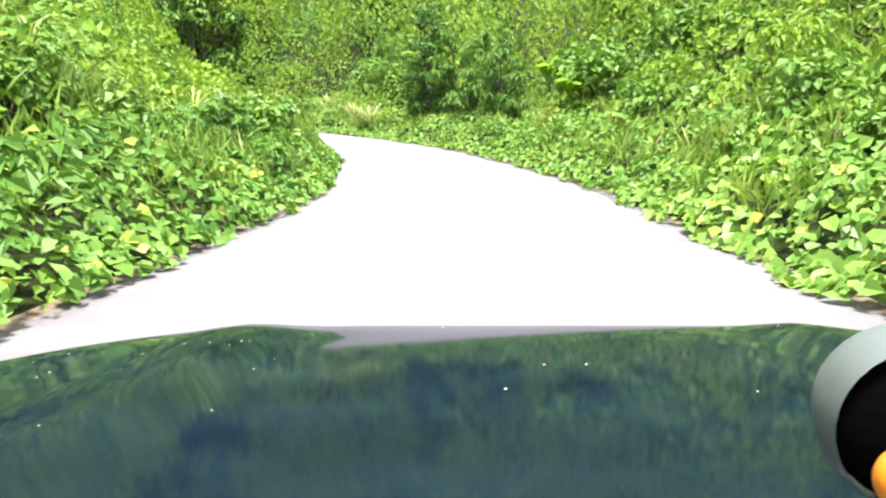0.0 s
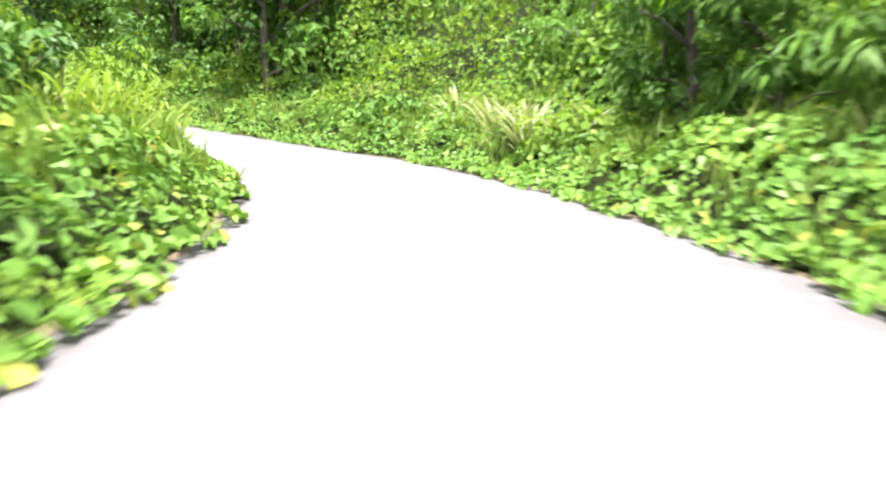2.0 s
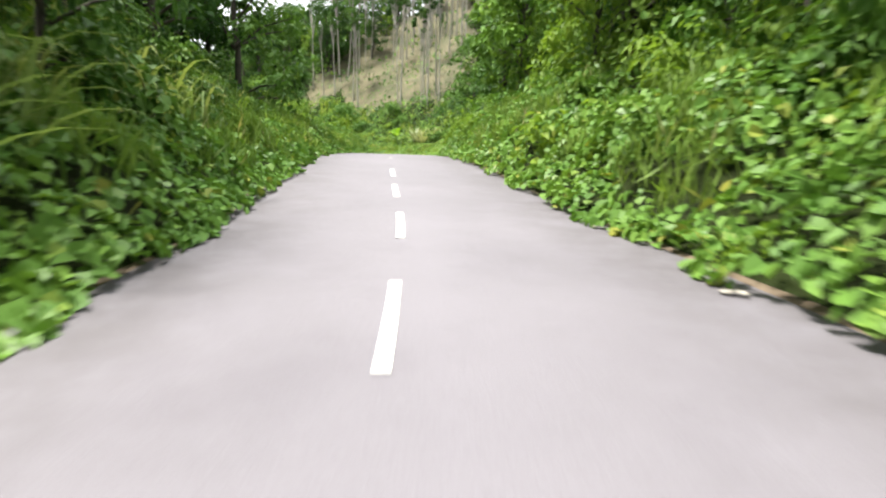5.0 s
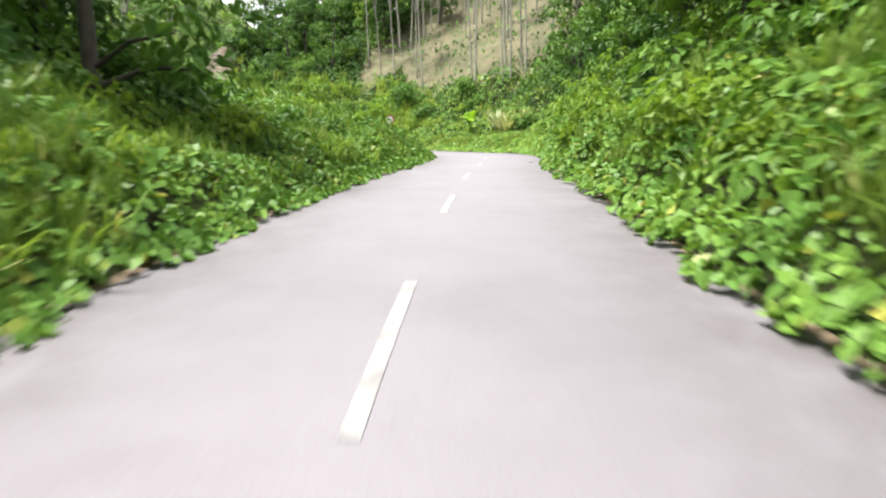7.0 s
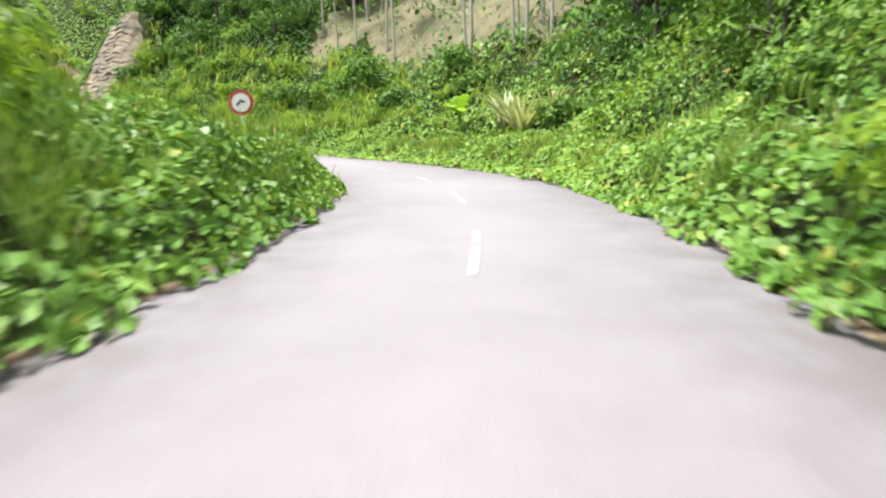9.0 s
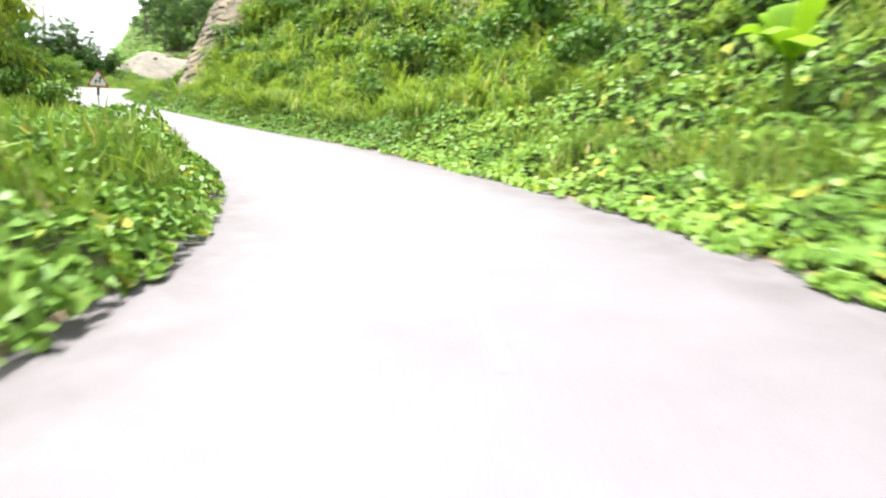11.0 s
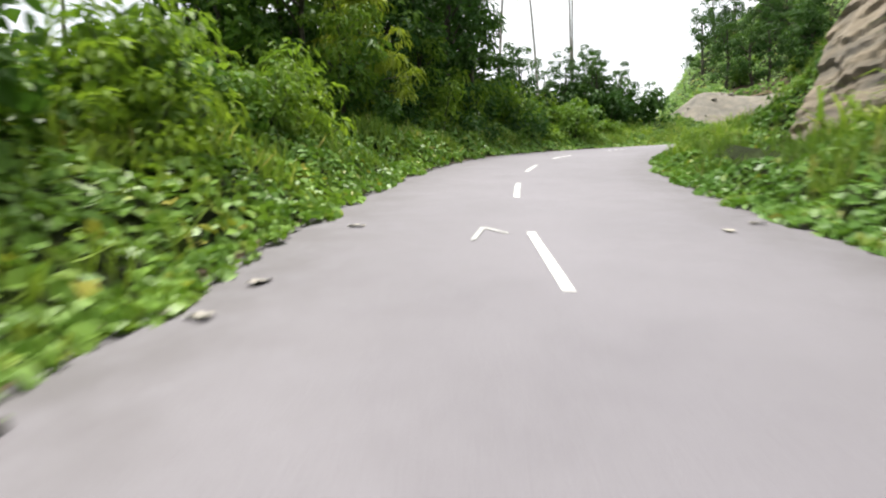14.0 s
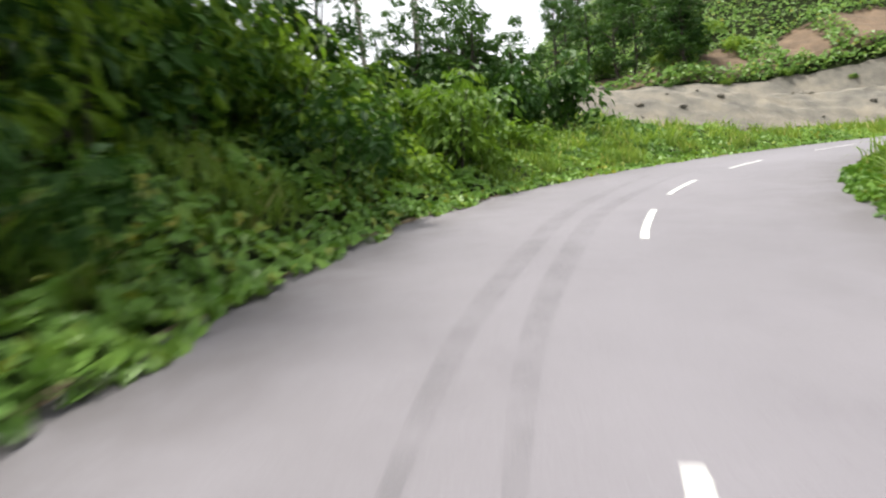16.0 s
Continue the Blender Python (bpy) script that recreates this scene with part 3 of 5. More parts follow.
def make_palm(seed, tall, label):
    """A slim tall palm with a small head of feathery fronds."""
    rng = np.random.default_rng(seed)
    palm = thing("palm_tree", label, "palm tree", "tall slim palms")
    lean = rng.uniform(-0.03, 0.06) * tall
    u = np.linspace(0, 1, 8)
    line = np.column_stack([lean * u ** 1.5, 0 * u, -0.5 + (tall + 0.5) * u])
    part("trunk", mesh_of("trunk", *tube(line, np.linspace(0.13, 0.08, 8), 7), PALE_BARK, True), None, palm)
    for k in range(11):
        a, up = k * 2.39, rng.uniform(-0.2, 0.9)
        way = np.array([math.cos(a), math.sin(a), 0])
        w = np.linspace(0.05, 1, 16)
        mid = line[-1] + np.outer(1.7 * w, way) + np.outer(1.1 * up * w - 0.95 * w ** 2.2, [0, 0, 1])
        pos, along = [], []
        for sgn in (-1, 1):
            out = sgn * np.array([-way[1], way[0], 0]) * 0.8 + way * 0.4 - np.array([0, 0, 0.55])
            pos.append(mid + out * 0.28)
            along.append(np.tile(out, (16, 1)))
        pos, along = np.concatenate(pos), np.concatenate(along)
        lv = leaf_array(pos, np.tile([0.1, 0.1, 1.0], (32, 1)), np.full(32, 0.62), np.full(32, 0.09), rng, along * 4)
        part("frond", mesh_of("frond", *joined([lv, tube(mid, np.linspace(0.03, 0.008, 16), 4)]), DARK_LEAF), None, palm)
    return palm


def put(source, x, y, z, turn, size, lean=0.0):
    ob = copy_thing(source, pose(x, y, z, lean, 0, turn))
    ob.scale = (size, size, size * 1.0)
    return ob


def away(ob):
    """A pattern plant that has been copied: take it out again."""
    for o in (*ob.children_recursive, ob):
        bpy.data.objects.remove(o)


# ---------------------------------------------------------------- creeping vines over the banks
# height of the vine cover by station
R_COVER = ((0, 1.0), (20, 1.2), (40, 0.9), (60, 1.1), (70, 1.5), (100, 1.5), (112, 0.9), (140, 0.7), (150, 0.5), (180, 0.45), (190, 0.4), (215, 0.25))
L_COVER = ((0, 1.1), (25, 1.2), (45, 1.0), (70, 0.9), (95, 0.6), (115, 1.2), (140, 1.4), (146, 0.9), (150, 0.5), (158, 0.28), (167, 0.28), (175, 0.6), (190, 0.9), (203, 0.8), (209, 0.35), (215, 0.25))


def cover(s, d, x, y, side):
    tall = np.where(side > 0, table(R_COVER, s), table(L_COVER, s))
    return tall * np.clip((d + 0.25) / 1.3, 0.08, 1) * (0.1 + 0.7 * domes(x, y, 2.7, 11, 0.3, 0.5) + 0.5 * domes(x, y, 1.2, 13, 0.2, 0.46) + 0.16 * domes(x, y, 0.55, 12))


def build_vines():
    rng = np.random.default_rng(21)
    bands = ((-0.15, 0.9, 118, 0.19, 0.85), (0.9, 2.4, 84, 0.2, 0.85), (2.4, 6.0, 44, 0.24, 0.8), (6.0, 11.0, 12, 0.34, 0.8))
    for side in (-1, 1):
        for s0 in range(-4, 224, 30):
            vs, tints = [], []
            for d0, d1, dens, size, narrow in bands:
                n = int(30 * (d1 - d0) * dens)
                s, d = rng.uniform(s0, s0 + 30, n), rng.uniform(d0, d1, n)
                d = d - 0.3 * lumps(s, s * 0 + side * 9, 2.2, 4) * (d < 1) + 0.22 * (d < 1)
                edge = table(RIGHT, s) if side > 0 else table(LEFT, s)
                p = on_road(s, side * (edge + d))
                x, y = p[:, 0], p[:, 1]
                s2, o2, _ = nearest(p[:, :2])
                keep = (np.abs(o2) > np.where(o2 > 0, table(RIGHT, s2), table(LEFT, s2)) - 0.3)
                bare = (side > 0) & (s > 176.5) & (s < 187.5) & (d > 3.7) & (d < 9.0) & (rng.uniform(size=n) < 0.93)
                keep &= ~bare
                keep &= ~((side > 0) & (s > 152) & (s < 190) & (d > 2.4) & (rng.uniform(size=n) < 0.6))
                s, d, x, y = s[keep], d[keep], x[keep], y[keep]
                g = height(x, y)
                top = cover(s, d, x, y, side)
                eps = 0.12
                gx = (cover(s, d, x + eps, y, side) - top) / eps
                gy = (cover(s, d, x, y + eps, side) - top) / eps
                z = g + np.maximum(0.03, top * np.where(rng.uniform(size=len(s)) < 0.7, rng.uniform(0.93, 1.03, len(s)), rng.uniform(0.35, 0.95, len(s))))
                steep = np.maximum(1.0, np.hypot(gx, gy) / 1.6)
                nrm = np.stack([-gx / steep, -gy / steep, np.full(len(s), 0.8)], 1) * 0.75 - side * 0.45 * across(s) + rng.normal(size=(len(s), 3)) * 0.2
                kind = lumps(x, y, 5.0, 41) * 0.75 + lumps(x, y, 1.6, 42) * 0.25 + rng.normal(size=len(s)) * 0.035
                kind = np.where(d < 0.5, 0.5 + 0.3 * (kind - 0.5), kind)
                for lo, hi, grow, slim, mat in ((-9, 0.36, 0, 0, 1), (0.36, 0.6, 1.0, narrow, 0), (0.6, 0.68, 0.6, 0.6, 2), (0.68, 9, 1.35, 0.4, 3)):
                    m = (kind >= lo) & (kind < hi)
                    if not m.any():
                        continue
                    at = np.stack([x[m], y[m], z[m]], 1)
                    if grow == 0:
                        up = np.array([0, 0, 1.0]) + rng.normal(size=at.shape) * 0.45
                        flat = rng.normal(size=at.shape) * np.array([1, 1, 0.2])
                        tall = size * rng.uniform(1.8, 3.6, len(at))
                        vs.append(leaf_array(at + up * 0.1, flat, tall, size * 0.22 * np.ones(len(at)), rng, up * 3, 0.05))
                    else:
                        ln = size * grow * rng.uniform(0.55, 1.25, len(at))
                        wide = ln * slim * rng.uniform(0.9, 1.3, len(at))
                        make = broad_leaf_array if (d0 < 2.0 and mat == 0) else leaf_array
                        vs.append(make(at, nrm[m], ln, wide, rng))
                    tints.append(np.full(len(vs[-1][1]), mat))
            v, f = joined(vs)
            me = mesh_of("creeping_vines", v, f, VINE_LEAF)
            for m in (GRASS_LEAF, LIME_LEAF, BUSH_LEAF):
                me.materials.append(m)
            me.polygons.foreach_set("material_index", np.concatenate(tints).astype(np.int32))
            ob = new("creeping_vines", me)
            tagged(ob, "dense broad-leaved green creepers over the roadside bank", "vines", kind="stuff")


build_vines()


# ---------------------------------------------------------------- thickets: the closed forest edge on the slopes
R_WOOD = ((-10, 1.0), (132, 1.0), (138, 0.35), (156, 0.35), (162, 0.5), (186, 0.4), (196, 0.1), (215, 0.05))
L_WOOD = ((-10, 0.8), (40, 0.8), (60, 0.7), (92, 0.6), (100, 0.3), (112, 0.15), (120, 0.1), (150, 0.1), (157, 0.4), (186, 0.4), (192, 0.75), (200, 0.6), (206, 0.2), (215, 0.2))


# where the forest stands up steeply close to the road: 1, where it rises slowly: 0
R_STEEP = ((-10, 0.5), (20, 0.7), (28, 1.0), (104, 1.0), (112, 0.0))
L_STEEP = ((-10, 0.7), (30, 0.7), (46, 1.0), (74, 1.0), (86, 0.3), (106, 0.2), (112, 0.0), (188, 0.0), (192, 0.5), (203, 0.5), (208, 0.0))
# openings in it: station, distance from the road, side, radius
OPENINGS = ((25.3, 3.6, 1, 2.6), (29.6, 4.6, 1, 2.4), (41.0, 2.0, 1, 2.0), (58.0, 5.5, 1, 2.0), (92.0, 3.0, 1, 1.6), (130.5, 4.6, 1, 3.2), (135.5, 4.4, 1, 3.2))


def wood_height(s, d, x, y, side):
    steep = np.where(side > 0, table(R_STEEP, s), table(L_STEEP, s))
    rise = np.interp(d, (2.5, 4.5, 8, 13, 20), (0.5, 1.1, 2.4, 5.5, 8.5)) * (1 - steep) + np.interp(d, (2.0, 3.2, 5, 8, 13, 20), (0.3, 1.6, 4.4, 7.5, 10, 11)) * steep
    tall = rise * np.where(side > 0, table(R_WOOD, s), table(L_WOOD, s))
    for s0, d0, sd, r in OPENINGS:
        if sd == side:
            tall = tall * np.clip(((s - s0) ** 2 + (d - d0) ** 2) / r ** 2, 0.12, 1)
    return tall * (0.04 + 0.74 * domes(x, y, 4.6, 15, 0.3, 0.44) + 0.36 * domes(x, y, 2.1, 16, 0.15, 0.44) + 0.12 * domes(x, y, 0.9, 17))


def build_thickets():
    rng = np.random.default_rng(23)
    for side in (-1, 1):
        vs, tints = [], []
        for d0, d1, dens, size in ((2.1, 9.0, 46, 0.28), (9.0, 18.0, 25, 0.47), (18.0, 42.0, 6.5, 0.8)):
            n = int(226 * (d1 - d0) * dens)
            s, d = rng.uniform(-6, 220, n), rng.uniform(d0, d1, n)
            edge = table(RIGHT, s) if side > 0 else table(LEFT, s)
            p = on_road(s, side * (edge + d))
            x, y = p[:, 0], p[:, 1]
            s2, o2, _ = nearest(p[:, :2])
            d2 = np.abs(o2) - np.where(o2 > 0, table(RIGHT, s2), table(LEFT, s2))
            keep = (d2 > 0.8 * np.minimum(d, 6)) & (o2 * side > 0)
            keep &= (rng.uniform(size=n) < 0.14) | ~((side > 0) & (s > 136) & (s < 157) & (d > 8 + 3 * lumps(x, y, 5, 9)))
            keep &= ~((side > 0) & (s > 176.5) & (s < 188) & (d > 2.4) & (d < 9.7))
            keep &= ~((side < 0) & (s > 108) & (s < 152) & (d > 16) & (d < 20))
            keep &= ~((side < 0) & (s > 152) & (s < 178) & (d > 7) & (rng.uniform(size=n) < 0.75))
            keep &= (s < 200) | (d < (9 if side > 0 else 16))
            s, d, x, y = s[keep], d[keep], x[keep], y[keep]
            top = wood_height(s, d, x, y, side)
            eps = 0.2
            gx = (wood_height(s, d, x + eps, y, side) - top) / eps
            gy = (wood_height(s, d, x, y + eps, side) - top) / eps
            z = height(x, y) + top * (1 - 0.75 * rng.uniform(0, 1, len(s)) ** 2.2)
            steep = np.maximum(1.0, np.hypot(gx, gy) / 2.0)
            nrm = np.stack([-gx / steep, -gy / steep, np.full(len(s), 0.75)], 1) * 0.7 - side * 0.5 * across(s) + rng.normal(size=(len(s), 3)) * 0.22
            ln = size * rng.uniform(0.55, 1.3, len(s))
            narrow = np.where(lumps(x, y, 5, 19) > 0.6, 0.35, 0.75)
            droop = np.stack([-gx, -gy, np.full(len(s), -0.6)], 1)
            at = np.stack([x, y, z], 1) + rng.normal(size=(len(s), 3)) * size * 0.45
            if d0 < 3:
                ln = ln * 0.85
                vs.append(broad_leaf_array(at, nrm + droop * 0.2, ln, ln * (narrow + 0.1), rng))
            else:
                vs.append(leaf_array(at, nrm, ln, ln * narrow, rng, droop))
            # Shade put into leaf colour: darker in creases, deeper in and on shaded stretches.
            shaded_hue = 0.6 * lumps(x, y, 9.0, 18) + 0.45 * domes(x, y, 4.6, 15, 0.0, 0.42) + rng.normal(size=len(s)) * 0.05 - 0.14 * ((side < 0) & (s > 74) & (s < 110)) + 0.06 * ((side < 0) & (s > 150) & (s < 177)) - 0.3 * ((side < 0) & (s > 182) & (s < 199)) + 0.24 * (s < 66) - 0.16 * np.clip((d - 4) / 4, 0, 1) * (s > 66) - 0.1 * ((side > 0) & (s > 66) & (s < 110) & (d > 4))
            # Paler leaves before station 66 have sunlight painted into their colour.
            tints.append(np.tile(np.digitize(shaded_hue, (0.26, 0.44, 0.62)), 2 if d0 < 3 else 1))
        v, f = joined(vs)
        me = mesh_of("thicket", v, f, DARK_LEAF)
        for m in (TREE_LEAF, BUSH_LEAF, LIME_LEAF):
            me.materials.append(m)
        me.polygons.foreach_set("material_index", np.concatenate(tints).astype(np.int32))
        tagged(new("thicket", me), "dense tangled green forest undergrowth on the slope", "undergrowth", kind="stuff")


build_thickets()

# ---------------------------------------------------------------- plants: stands
rnd = np.random.default_rng(5)
BUSHES = [make_bush(31, 1.9, 1.3, 13, 40, 0.23, BUSH_LEAF, "leafy green roadside bush"),
          make_bush(32, 2.4, 1.4, 14, 40, 0.24, BUSH_LEAF, "tall leafy green bush on the bank"),
          make_bush(33, 1.5, 1.5, 13, 40, 0.23, LIME_LEAF, "bright yellow-green spreading bush"),
          make_bush(34, 2.6, 1.5, 15, 40, 0.25, TREE_LEAF, "dark green dense bush", name="shrub"),
          make_bush(35, 3.2, 1.5, 15, 40, 0.27, LIME_LEAF, "upright light green shrub with feathery leaves", 0.5, 0.34, name="shrub"),
          make_bush(36, 2.8, 1.6, 15, 40, 0.26, DARK_LEAF, "dark green shrub with shade put into its leaf colour", 0.3, 0.5, name="shrub")]
TREES = [make_tree(41, 11, 3.8, 0.08, 32, 58, 0.42, TREE_LEAF, "broad green forest tree"),
         make_tree(42, 13, 3.6, 0.1, 34, 58, 0.43, DARK_LEAF, "tall dark green forest tree"),
         make_tree(43, 9, 3.4, 0.04, 31, 58, 0.4, BUSH_LEAF, "mid-green forest tree hung with vines"),
         make_tree(44, 8, 3.0, 0.03, 30, 56, 0.4, LIME_LEAF, "yellow-green leafy tree beside the road", None, 0.4, 0.4),
         make_tree(45, 7, 3.0, 0.1, 32, 60, 0.36, TREE_LEAF, "bamboo-like tree with drooping narrow leaves", None, 1.2, 0.22)]
SLIM = [make_tree(51, 19, 1.7, 0.72, 12, 32, 0.46, TREE_LEAF, "slim tree with a bare pale trunk", PALE_BARK, girth=0.008, name="plantation_tree", crook=0.03),
        make_tree(52, 16, 1.5, 0.7, 11, 32, 0.44, DARK_LEAF, "slim pale-trunked plantation tree", PALE_BARK, girth=0.008, name="plantation_tree", crook=0.03)]
CONE = make_tree(55, 8, 2.0, 0.03, 44, 70, 0.26, DARK_LEAF, "dark creeper-clad column-shaped tree")
GRASS = [make_grass(61, 40, 1.6, 0.9, 0.026, 0.4, GRASS_LEAF, "clump of tall green grass"),
         make_grass(62, 44, 2.3, 1.4, 0.032, 0.55, GRASS_LEAF, "clump of tall arching grass"),
         make_grass(63, 36, 2.4, 1.5, 0.03, 0.55, REED_LEAF, "clump of pale broad-bladed reed")]
SPIKY = make_grass(64, 34, 2.5, 1.7, 0.085, 0.22, PALE_BLADE, "spiky pale green pandanus-like plant", 0.08, "spiky_plant")
SPIKY["category"] = "plant"
BAMBOO = make_tree(46, 7, 2.4, 0.04, 40, 46, 0.6, TREE_LEAF, "clump of bamboo with drooping narrow leaves", None, 1.3, 0.2)
HANGING = make_tree(47, 7, 2.8, 0.05, 38, 46, 0.6, PALE_BAMBOO, "pale yellow-green bamboo arching over the verge", None, 1.3, 0.2)
FIRE = make_bush(37, 1.9, 0.9, 9, 36, 0.3, FIRE_LEAF, "croton bush with yellow and orange leaves", 0.2, 0.35)
BANANA = [make_banana(71, 2.6, 7, "banana plant with large bright green leaves"), make_banana(72, 3.4, 8, "tall banana plant with arching leaves")]
PALMS = [make_palm(81, 15, "tall slim palm with a small crown"), make_palm(82, 12.5, "slim palm on the ridge")]


def stand(kinds, weights, s0, s1, d0, d1, side, n, sizes, sink=0.0, skip=None, gap=None):
    for _ in range(n):
        s, d = rnd.uniform(s0, s1), d0 + (d1 - d0) * rnd.uniform() ** 0.9
        if skip and skip(s, d):
            continue
        x, y, z = spot(s, d, side)
        s2, o2, _ = nearest([[x, y]])
        if abs(o2[0]) < (table(RIGHT, s2[0]) if o2[0] > 0 else table(LEFT, s2[0])) + min(d0, 2.0) * 0.9:
            continue
        kind = kinds[rnd.choice(len(kinds), p=weights)]
        turn, size, lean = rnd.uniform(0, 360), rnd.uniform(*sizes), rnd.uniform(-4, 4)
        if not (gap and gap[0] < s < gap[1]):
            put(kind, x, y, z - sink, turn, size, lean)


def bare_hill(s, d):
    return (136 < s < 157 and d > 8) or (177.5 < s < 192 and 2.2 < d < 10.6)


# SHADY: shrubs for dark hollows, the darkest with shade in its leaf colour.
B5, T5, SHADY = BUSHES[:5], TREES, BUSHES[3:]
# right slope
stand(B5, [.3, .25, .2, .15, .1], -2, 60, 2.0, 7, 1, 40, (0.6, 1.2), 0.2)
stand(B5, [.25, .3, .25, .1, .1], 60, 110, 1.3, 5, 1, 44, (0.6, 1.25), 0.2)
stand(B5, [.3, .25, .25, .1, .1], 112, 158, 3.5, 12, 1, 34, (0.5, 1.0), 0.2, bare_hill)
stand(B5, [.25, .3, .25, .1, .1], 150, 190, 3.5, 13, 1, 46, (0.7, 1.3), 0.2, bare_hill)
stand(T5, [.25, .12, .35, .2, .08], 2, 60, 13, 24, 1, 18, (0.75, 1.2), 0.3)
stand(T5, [.25, .2, .3, .2, .05], 58, 108, 4.0, 15, 1, 34, (0.7, 1.15), 0.3)
stand(T5, [.3, .3, .3, .1, 0], 150, 170, 9, 24, 1, 16, (0.6, 0.95), 0.3)
stand(T5, [.3, .3, .3, .1, 0], 166, 190, 13, 30, 1, 14, (0.5, 0.85), 0.3)
stand(T5, [.3, .35, .25, .1, 0], 152, 172, 22, 36, 1, 14, (0.6, 0.9), 0.3)
stand(SLIM, [.5, .5], 135, 158, 9, 44, 1, 92, (0.7, 1.05), 0.3)
stand(T5, [.3, .3, .25, .15, 0], 108, 136, 6, 24, 1, 26, (0.7, 1.1), 0.3)
stand(B5, [.25, .25, .3, .05, .15], 0, 62, 5, 14, 1, 30, (1.2, 2.0), 0.3)
stand(B5, [.25, .25, .2, .2, .1], 0, 60, 5, 14, -1, 20, (1.2, 1.9), 0.3)
stand(B5, [.25, .05, .1, .5, .1], 138, 158, 5.5, 9, 1, 14, (1.0, 1.5), 0.2, bare_hill)
# left side
stand(B5, [.3, .25, .15, .2, .1], 0, 60, 1.8, 7, -1, 36, (0.6, 1.1), 0.2)
stand(B5, [.25, .25, .15, .25, .1], 60, 110, 2.2, 6, -1, 26, (0.6, 1.0), 0.2)
stand(B5, [.4, .1, .4, .05, .05], 114, 150, 1.6, 6, -1, 22, (0.35, 0.6), 0.2)
stand(B5, [.25, .2, .2, .15, .2], 153, 190, 2.4, 7, -1, 30, (0.6, 1.1), 0.2)
stand(T5, [.25, .2, .3, .15, .1], 4, 56, 10, 20, -1, 16, (0.7, 1.1), 0.3)
stand(T5, [.25, .4, .2, .05, .1], 60, 82, 6, 13, -1, 18, (0.7, 1.1), 0.3)
stand(T5, [.3, .6, .1, 0, 0], 82, 94, 4.5, 11, -1, 11, (0.7, 1.0), 0.3)
stand(T5, [.3, .15, .25, .2, .1], 159, 171, 5.5, 13, -1, 3, (0.5, 0.75), 0.3)
stand(B5, [0, 0, .35, .05, .6], 172, 180, 1.6, 4.0, -1, 10, (0.6, 1.0), 0.2)
# Hollows weighted to dark-leaved kinds: their shade is partly leaf colour.
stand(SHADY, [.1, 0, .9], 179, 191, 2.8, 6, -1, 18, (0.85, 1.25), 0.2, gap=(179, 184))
stand(T5, [.45, .2, .25, .1, .0], 178, 191, 4.0, 9, -1, 17, (0.55, 0.9), 0.3, gap=(178, 182.5))
stand(T5, [.35, .5, .15, 0, 0], 190, 199, 3.2, 7, -1, 14, (0.6, 0.9), 0.3)
stand(T5, [.05, .95, 0, 0, 0], 199, 205, 4.5, 8, -1, 6, (0.4, 0.5), 0.3)
stand(B5, [0, 0, .3, 0, .7], 201, 208, 1.4, 3.5, -1, 6, (0.6, 0.95), 0.2)
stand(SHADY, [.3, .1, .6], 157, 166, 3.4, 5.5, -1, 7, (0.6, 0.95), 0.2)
stand(T5, [.3, .7, 0, 0, 0], 49, 63, 3.6, 6, -1, 6, (0.5, 0.65), 0.3)
stand(T5, [.4, .6, 0, 0, 0], 134, 158, 34, 58, 1, 26, (0.8, 1.1), 0.3)
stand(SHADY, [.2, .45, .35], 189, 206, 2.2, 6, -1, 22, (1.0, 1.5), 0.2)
stand(SLIM, [.5, .5], 153, 188, 8, 28, -1, 28, (0.6, 0.85), 0.3)
# grasses
stand(GRASS, [.3, .3, .4], 34, 62, 0.9, 3.2, -1, 44, (0.75, 1.2))
stand(GRASS[2:], [1.0], 58, 74, 2.4, 5, -1, 14, (1.0, 1.4))
stand(GRASS[2:], [1.0], 12, 40, 2.6, 6, -1, 14, (0.9, 1.3))
stand(GRASS, [.4, .4, .2], 4, 60, 2.0, 7, -1, 34, (0.7, 1.1))
stand(GRASS, [.4, .4, .2], 36, 64, 2.2, 6, 1, 26, (0.6, 1.0))
stand(GRASS, [.5, .5, 0], 70, 106, 0.9, 3.5, -1, 60, (0.45, 0.8))
stand(GRASS, [.3, .6, .1], 84, 104, 0.9, 3.0, 1, 24, (0.7, 1.1))
stand(GRASS, [.35, .6, .05], 146, 176, 1.4, 5.0, 1, 110, (0.6, 1.15))
stand(GRASS, [.7, .3, 0], 188, 213, 0.3, 3, 1, 48, (0.5, 0.9))


